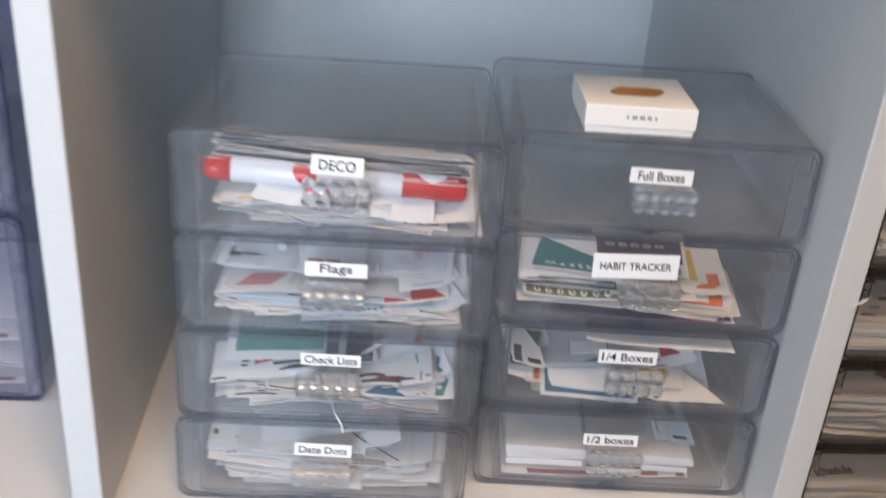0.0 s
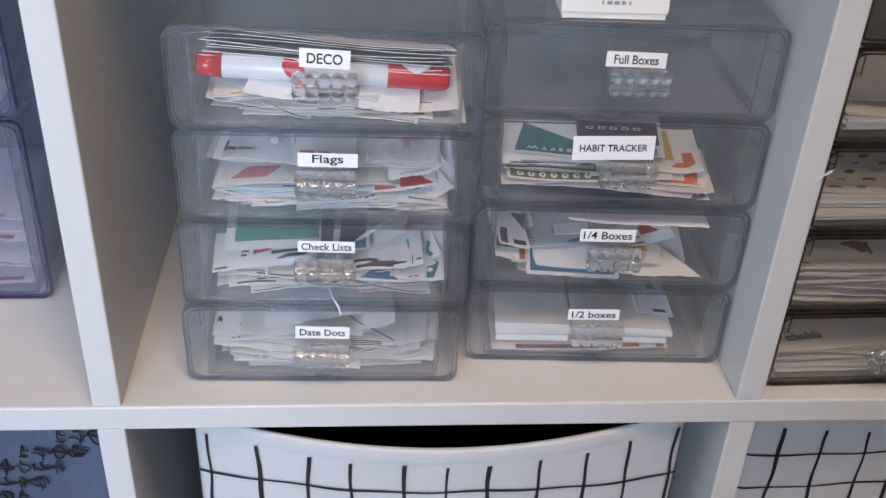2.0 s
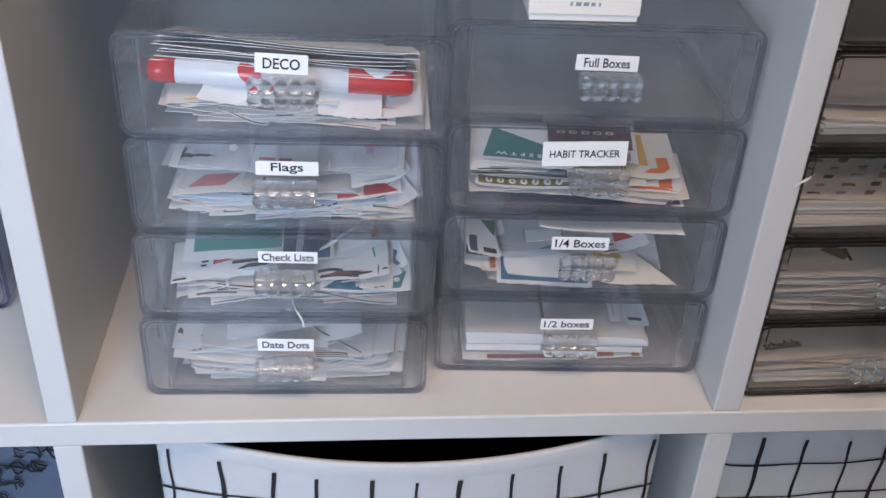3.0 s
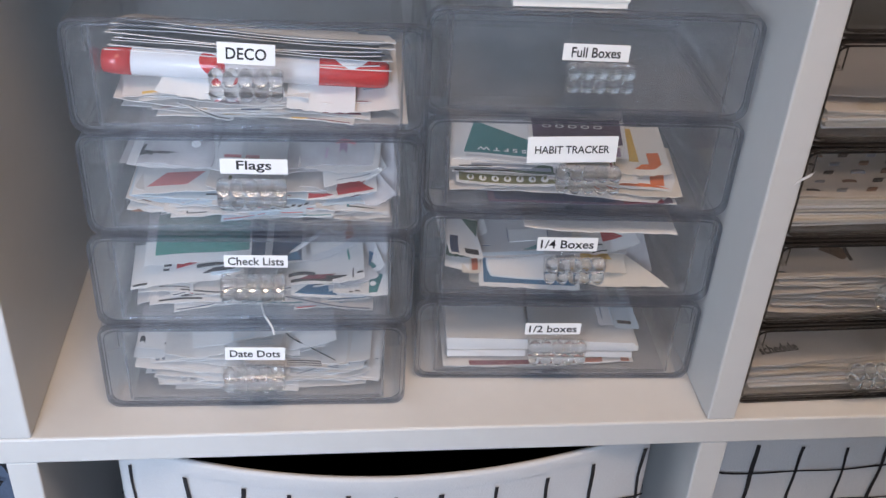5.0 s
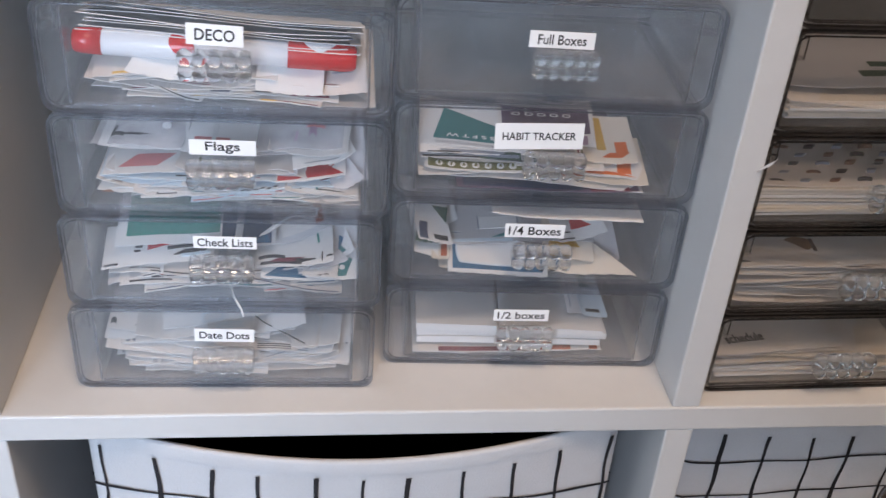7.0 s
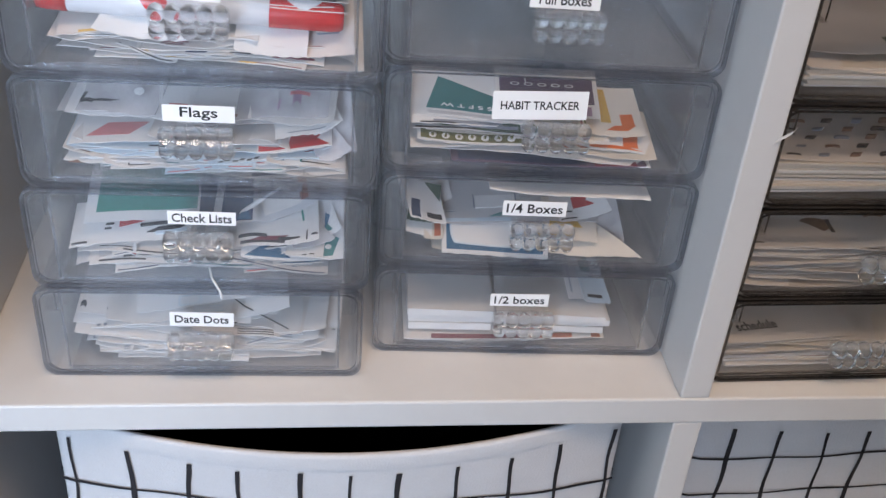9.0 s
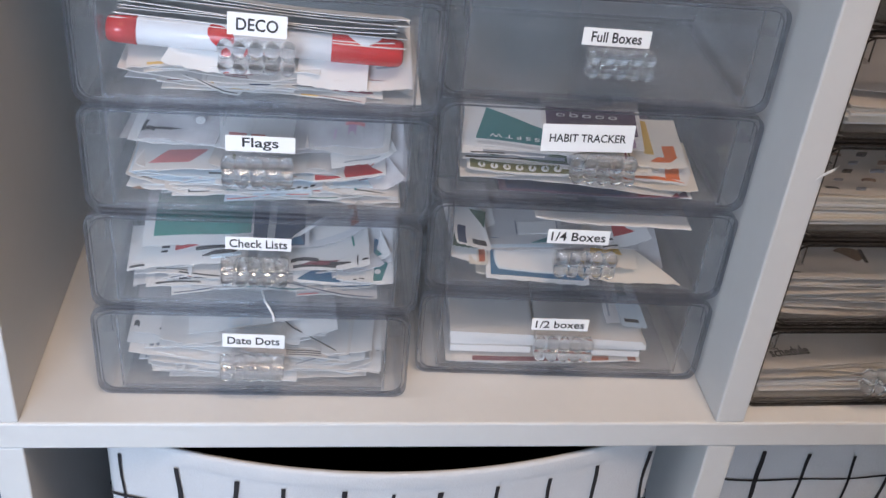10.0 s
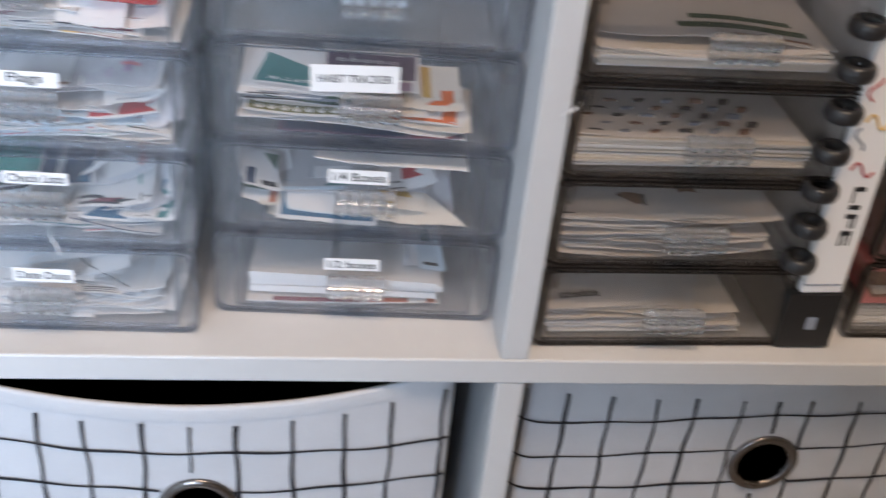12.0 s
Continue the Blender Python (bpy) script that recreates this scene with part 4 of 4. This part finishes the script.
# ---- fabric bins in the row below ----
def bin_front(name, x0, x1, front, zt, zb, sag, bulge, back, corner, canvas, label, vlines, hlines, top_gap, hole, slope=None):
    """A soft fabric bin: bowed front with a hem, sides, back, a near-black inside, printed lines and a metal eyelet."""
    b = thing(name, pose(0, 0, 0), label, "storage bin", "fabric bins")
    w, cx = x1 - x0, (x0 + x1) / 2

    def place(s, z, off=0.0):
        """s runs along the front from edge to edge; past the corner it turns back along the side."""
        e = w / 2 - corner
        t = s - cx
        if abs(t) <= e:
            q = t / (w / 2)
            return Vector((cx + t, front - bulge * (1 - q * q) - off, z))
        a = (abs(t) - e) / corner
        sg = 1 if t > 0 else -1
        edge = front - bulge * (1 - (e / (w / 2)) ** 2)
        if a <= 1.5708:
            return Vector((cx + sg * (e + (corner + off) * math.sin(a)), edge + corner - (corner + off) * math.cos(a), z))
        return Vector((cx + sg * (e + corner + off), edge + corner + (a - 1.5708) * corner, z))

    def rim(s):
        q = min(1.0, abs(s - cx) / (w / 2))
        return zt - sag * (1 - q * q)

    span = w / 2 - corner + 1.5708 * corner + (back - front - corner)
    s0, s1 = cx - span, cx + span
    ns, nz = 150, 110
    for nm, off, m_, rr in (("cloth", 0.0, canvas, 0.0185), ("inner_face", -0.0016, BIN_INSIDE, 0.0185)):
        bm = bmesh.new()
        grid = [[bm.verts.new(place(s0 + (s1 - s0) * i / ns, zb + (rim(s0 + (s1 - s0) * i / ns) - zb) * j / nz, off)) for j in range(nz + 1)] for i in range(ns + 1)]
        for i in range(ns):
            for j in range(nz):
                q = (grid[i][j], grid[i + 1][j], grid[i + 1][j + 1], grid[i][j + 1])
                if hole:
                    c = (q[0].co + q[2].co) / 2
                    if math.hypot(c.x - hole[0], c.z - hole[1]) < rr and c.y < front + 0.02:
                        continue
                bm.faces.new(q)
        part(nm, bm, m_, b, smooth=True)
    hem = bmesh.new()
    rows = []
    for i in range(ns + 1):
        s = s0 + (s1 - s0) * i / ns
        z = rim(s)
        rows.append([hem.verts.new(place(s, z + dz, o)) for dz, o in ((-0.009, 0.0006), (-0.001, 0.0012), (0.0009, 0.0006), (0.0009, -0.0018), (-0.001, -0.0024), (-0.008, -0.0020))])
    for a, c in zip(rows, rows[1:]):
        for k in range(5):
            hem.faces.new((a[k], a[k + 1], c[k + 1], c[k]))
    part("hem", hem, canvas, b, smooth=True)
    part("back_panel", box(x0, back, zb, x1, back + 0.004, zt - 0.002), BIN_INSIDE, b)
    part("bottom", box(x0 + 0.002, front + 0.004, zb, x1 - 0.002, back, zb + 0.004), BIN_INSIDE, b)

    def ribbon(path, wd, upright):
        bm = bmesh.new()
        prev = None
        for s, z, k in path:
            h_ = wd * k / 2
            pa, pb = (place(s - h_, z, 0.0009), place(s + h_, z, 0.0009)) if upright else (place(s, z - h_, 0.0009), place(s, z + h_, 0.0009))
            cur = (bm.verts.new(pa), bm.verts.new(pb))
            if prev:
                bm.faces.new((prev[0], prev[1], cur[1], cur[0]))
            prev = cur
        return bm

    rnd = random.Random(5)
    for s in vlines:
        if not s0 < s < s1:
            continue
        p1, p2, k0 = rnd.uniform(0, 6), rnd.uniform(0, 6), rnd.uniform(0.75, 1.25)
        zz = rim(s) - top_gap - rnd.uniform(0, 0.002)
        path = []
        for j in range(46):
            z = zz + (zb + 0.01 - zz) * j / 45
            ss = s + 0.0007 * math.sin(z * 60 + p1) + 0.0004 * math.sin(z * 170 + p2)
            if hole and math.hypot(ss - hole[0], z - hole[1]) < 0.0215:
                if len(path) > 1:
                    part("printed_line", ribbon(path, 0.0021, True), LINE, b)
                path = []
                continue
            path.append((ss, z, k0 * (1 + 0.15 * math.sin(z * 90 + p2))))
        if len(path) > 1:
            part("printed_line", ribbon(path, 0.0021, True), LINE, b)
    for dz in hlines:
        p1, k0 = rnd.uniform(0, 6), rnd.uniform(0.8, 1.15)
        path = []
        for j in range(161):
            s = s0 + 0.005 + (s1 - s0 - 0.01) * j / 160
            z = (rim(s) - dz if slope is None else zt - dz - slope * (s - cx) - 0.002 * ((s - cx) / w * 2) ** 2) + 0.0008 * math.sin(s * 45 + p1) + 0.0005 * math.sin(s * 120 + 2 * p1)
            if hole and math.hypot(s - hole[0], z - hole[1]) < 0.0215:
                if len(path) > 1:
                    part("printed_line", ribbon(path, 0.0017, False), LINE, b)
                path = []
                continue
            path.append((s, z, k0 * (1 + 0.2 * math.sin(s * 75 + p1))))
        if len(path) > 1:
            part("printed_line", ribbon(path, 0.0017, False), LINE, b)
    if hole:
        y = place(hole[0], hole[1]).y
        bm = bmesh.new()
        n1, n2 = 40, 10
        rr = [[bm.verts.new(((0.0192 + 0.0032 * math.cos(6.28319 * j / n2)) * math.cos(6.28319 * i / n1), 0.0022 * math.sin(6.28319 * j / n2), (0.0192 + 0.0032 * math.cos(6.28319 * j / n2)) * math.sin(6.28319 * i / n1))) for j in range(n2)] for i in range(n1)]
        for i in range(n1):
            for j in range(n2):
                bm.faces.new((rr[i][j], rr[(i + 1) % n1][j], rr[(i + 1) % n1][(j + 1) % n2], rr[i][(j + 1) % n2]))
        e = part("eyelet", bm, STEEL, b, "dark polished metal eyelet", smooth=True)
        e.matrix_basis = pose(hole[0], y - 0.0006, hole[1])
    return b


ZL = ZS[1]
bin_front("fabric_bin", 0.033, 0.3165, 0.014, 0.7225, ZL + 0.0005, 0.0125, 0.019, 0.33, 0.006, CANVAS,
          "white fabric bin with a hand-drawn black grid, sagging rim", [0.0125, 0.040, 0.069, 0.0970, 0.1212, 0.1506, 0.1750, 0.1998, 0.2292, 0.2570, 0.2815, 0.3108, 0.338],
          [0.0440 + 0.0283 * k for k in range(9)], 0.0105, (0.178, 0.6375), 0.0255)
bin_front("fabric_bin", 0.3575, 0.680, 0.033, 0.7235, ZL + 0.0005, 0.002, 0.004, 0.34, 0.016, CANVAS,
          "white fabric bin with a hand-drawn black grid, pushed well in", [0.3365, 0.3615, 0.3857, 0.4130, 0.4405, 0.4632, 0.4925, 0.5155, 0.5355, 0.5662, 0.5940, 0.6200, 0.6480, 0.6740],
          [0.0475 + 0.0272 * k for k in range(9)], 0.0320, (0.5165, 0.6375), -0.052)
lb = bin_front("fabric_bin", -0.345, -0.022, 0.045, 0.716, ZL + 0.0005, 0.004, 0.004, 0.34, 0.012, CANVAS_PRINT_SHADED,
               "fabric bin printed with dark script-like marks, coloured dark blue-grey for shade", [], [], 0.01, None)
rnd = random.Random(11)
for row in range(7):
    for k in range(9):
        t0, cxm, czm = 0.012 * k, -0.036 - 0.023 * row, 0.708 - 0.012 * row
        x, z = cxm - 0.155 + t0 * 1.05 + 0.085, czm - 0.10 + t0 * 1.02
        if not (-0.20 < x < -0.027 and 0.48 < z < 0.708):
            continue
        n_, w_ = rnd.choice((2, 3, 4)), rnd.uniform(0.0042, 0.0068)
        pts = []
        for i in range(15):
            q = i / 14
            up, along = w_ * (0.8 * math.cos(n_ * 3.3 * q + k)), 0.009 * (q - 0.5) + 0.0022 * math.sin(n_ * 6 * q)
            pts.append((x + 0.70 * along - 0.70 * up, 0.0408, z + 0.70 * along + 0.70 * up))
        part("printed_mark", tube(pts, 0.00045 + 0.0004 * rnd.random(), 5), LINE, lb)
# ---- drawers in the neighbouring compartments ----
WR = 0.144
sm = drawer_unit(WR, CLEAR_SHADED, CLEAR_SHADED_EDGE, 0.0496, 0.114, 0.006)
for k in range(5):
    mm = pose(0.3535, 0.0120, 0.7404 + k * 0.0508, 0, 0, 1.2)
    if k:
        uu = copy_thing(sm, mm)
    else:
        uu = sm
        uu.matrix_world = mm
    UNITS["s%d" % k] = (uu, mm)
    tagged(uu, "clear stackable drawer tinted for shade, " + ("standing empty" if k == 4 else "full of white sticker sheets"), "drawer", "stacked drawers beside the notebook")
for k in range(5):
    handle(UNITS["s%d" % k][0], 0.0735, 0.0205, 0.033, 0.0120)
pile("s0", 9, 8, 4.2, 108, 84, 6, PAPER_WARM, 6, "thick pack of cream paper sheets in a drawer", 0.5)
for k in range(7):
    sheet("s0", 9 + 3 * math.sin(k * 2.1), 7 + (k % 3), 10.6 + 1.25 * k, 104 - 5 * (k % 3), 80, 0.9 * math.sin(k * 1.9), 1.2 + 0.4 * (k % 3), 1.1, (PAPER_CREAM, PAPER, PAPER_WARM)[k % 3], [(BROWN, 30 + 7 * k, 0.5, 52 + 7 * k, 1.2, "curve")] if k % 2 else ())
sheet("s0", 9, 9, 19.0, 104, 82, 0.6, 3, 0.5, PAPER_WARM, [(INK, 4 + 4.5 * k, 20.5, 7.2 + 4.5 * k, 22.5, "swoop") for k in range(6)] + [(INK, 34, 19, 36.5, 26, "lean")])
ws = sheet("s0", 8, 8, 20.5, 70, 60, 1.0, 4, 0.2, PAPER_WARM)
lt = lettering("schedule", 0.0225, 0.0066, TEXT, ws, 0, 0, 0)
lt.matrix_basis = pose(0.0185, 0.010, 0.0010, -90, 0, 0) @ pose(0, 0, 0, 0, -8, 0)
sheet("s0", 88, 6, 9.0, 16, 40, 0, 2, 0.1, RUST)
for k in range(11):
    sheet("s1", 8 + 3 * math.sin(k * 1.7), 7 + (k % 3), 5.0 + 2.1 * k, 108 + 6 * math.sin(k * 2.3), 80, 0.8 * math.sin(k * 1.3), 1.0 + 0.3 * (k % 3), 0.7, PAPER if k % 3 else PAPER_WARM,
          [(BROWN, 34, 14, 50, 26, "disc"), (INK, 48, 13, 51, 24, "swoop"), (BROWN, 70, 24, 80, 30, "curve"), (INK, 3, 4, 10, 5.2, "curve")] if k == 10 else ([(INK, 20 + 9 * (k % 5), 0.6, 34 + 9 * (k % 5), 1.2)] if k % 2 else ()))
pile("s2", 8, 8, 4.2, 118, 84, 15, PAPER_CREAM, 12, "thick pack of cream card sheets in a drawer", 0.0)
sheet("s2", 8, 8, 20.2, 116, 82, 0.3, 2.5, 0.3, PAPER_WARM, [((INK, SLATE, BROWN)[(a + b) % 3], 6 + 15 * a + 7 * (b % 2), 4 + 8 * b, 13 + 15 * a + 7 * (b % 2), 6.4 + 8 * b, ("curve", "swoop", "lean")[(a + 2 * b) % 3]) for a in range(6) for b in range(5)])
pile("s3", 10, 8, 4.2, 116, 80, 9, PAPER_CREAM, 7, "pack of cream paper sheets in a drawer", 0.4)
sheet("s3", 10, 8, 14.5, 112, 80, 0.5, 4, 1.2, PAPER_WARM, [(SLATE, 20, 6, 70, 8)])
sheet("s3", 12, 14, 20.5, 116, 70, 2.4, 7, 1.8, PAPER_GREY, [(GREEN, 40, 10, 105, 16), (GREEN, 48, 20, 100, 25), (BROWN, 66, 3, 104, 5)])

# notebook with discs, standing spine outwards
NX, NY, NW, NH = 0.4955, 0.0140, 0.0235, 0.245
nb = thing("notebook", pose(NX, NY, 0.7405, 0, -1.4, 0), "white spiral notebook with black rings, standing spine out", "notebook")
part("cover", box(0, 0, 0.0362, NW, 0.19, NH, 0.001), LABEL, nb, "white cover")
part("cover_foot", box(-0.0055, -0.0012, 0.0006, NW + 0.0015, 0.19, 0.0360, 0.0006), BLACKCOVER, nb, "black lower band of the cover")
part("seam", box(0.001, -0.0005, 0.0415, NW - 0.002, 0.0005, 0.0422), SLATE, nb)
for k in range(9):
    z = 0.0575 + 0.0212 * k
    bm = bmesh.new()
    n1, n2 = 24, 8
    rr = [[bm.verts.new(((0.0070 + 0.0026 * math.cos(6.28319 * j / n2)) * math.cos(6.28319 * i / n1), (0.0070 + 0.0026 * math.cos(6.28319 * j / n2)) * math.sin(6.28319 * i / n1), 0.0044 * math.sin(6.28319 * j / n2))) for j in range(n2)] for i in range(n1)]
    for i in range(n1):
        for j in range(n2):
            bm.faces.new((rr[i][j], rr[(i + 1) % n1][j], rr[(i + 1) % n1][(j + 1) % n2], rr[i][(j + 1) % n2]))
    r_ = part("binding_ring", bm, DISC, nb, smooth=True)
    r_.matrix_basis = pose(-0.0070, -0.001, z)
lettering("LIFE", 0.035, 0.0060, TEXT, nb, 0.0145, -0.0004, 0.084, spin=-90)
for k in range(4):
    bm = tube([(0.006 + 0.003 * math.sin(5 * t + k), -0.0004, 0.109 + 0.013 * k + 0.012 * t) if k % 2 else (0.006 + 0.012 * t, -0.0004, 0.111 + 0.013 * k + 0.004 * math.sin(6 * t)) for t in [i / 8 for i in range(9)]], 0.0006, 5)
    part("script_mark", bm, (RED, SLATE, OCHRE, RED)[k], nb)
mk = part("emblem", box(0.008, -0.0016, 0.013, 0.0135, -0.0011, 0.021, 0.0), SLATE, nb, "small pale emblem")

fr = drawer_unit(WR, CLEAR_SHADED, CLEAR_SHADED_EDGE, 0.0496, 0.114, 0.006)
for k in range(4):
    mm = pose(0.5330, 0.0230, 0.7404 + k * 0.0508, 0, 0, 0.6)
    uu = copy_thing(fr, mm) if k else fr
    if not k:
        uu.matrix_world = mm
    UNITS["r%d" % k] = (uu, mm)
    tagged(uu, "clear stackable drawer tinted for shade, behind a spiral notebook", "drawer", "stacked drawers past the notebook")
    handle(uu, 0.0735, 0.0205, 0.033, 0.0120)
pile("r0", 6, 6, 4.2, 120, 84, 17, PAPER, 20, "thick pack of white sticker sheets in a drawer", 0.0)
sheet("r0", 6, 6, 22.0, 120, 82, 0.2, 4, 0.5, ROSE, [(BROWN, 8, 4, 50, 22), (PAPER_WARM, 10, 6, 26, 12), (RUST, 60, 6, 110, 30)])

# violet drawers set far back in the next compartment
vi = drawer_unit(0.20, VIOLET, VIOLET_EDGE, 0.118, 0.20, 0.010)
for k in range(2):
    mm = pose(-0.260, 0.098, 0.7404 + k * 0.1195, 0, 0, 0.5)
    uu = copy_thing(vi, mm) if k else vi
    if not k:
        uu.matrix_world = mm
    UNITS["v%d" % k] = (uu, mm)
    tagged(uu, "violet-tinted clear plastic drawer set back in the shelf", "drawer", "violet drawers")
    for j in range(9):
        sheet("v%d" % k, 14 + 3 * math.sin(j), 8, 6 + 5.5 * j, 172, 90, 1.5 * math.sin(2 * j), 1.5, 1.2, (PAPER, PAPER_WARM, PAPER_GREY)[j % 3],
              [(MAROON, 120, 1, 165, 5)] if j % 3 == 1 else [(SLATE, 110, 2, 160, 6)] if j % 3 == 2 else ())

# a curl of tape on the divider's edge
bm = bmesh.new()
rows = []
for i in range(7):
    a = radians(-20 + 22 * i)
    rows.append([bm.verts.new((0.3485 + 0.0045 * math.sin(a) + s * 0.0008, -0.0006 - 0.0022 * (1 - math.cos(a)), 0.8815 + 0.0052 * i / 6 * 1.4 + s * 0.0013)) for s in (-1, 1)])
for p, q in zip(rows, rows[1:]):
    bm.faces.new((p[0], p[1], q[1], q[0]))
bmesh.ops.solidify(bm, geom=bm.faces[:], thickness=0.0003)
tagged(obj("tape_scrap", bm, LABEL), "small curled scrap of white tape on the divider", "tape")
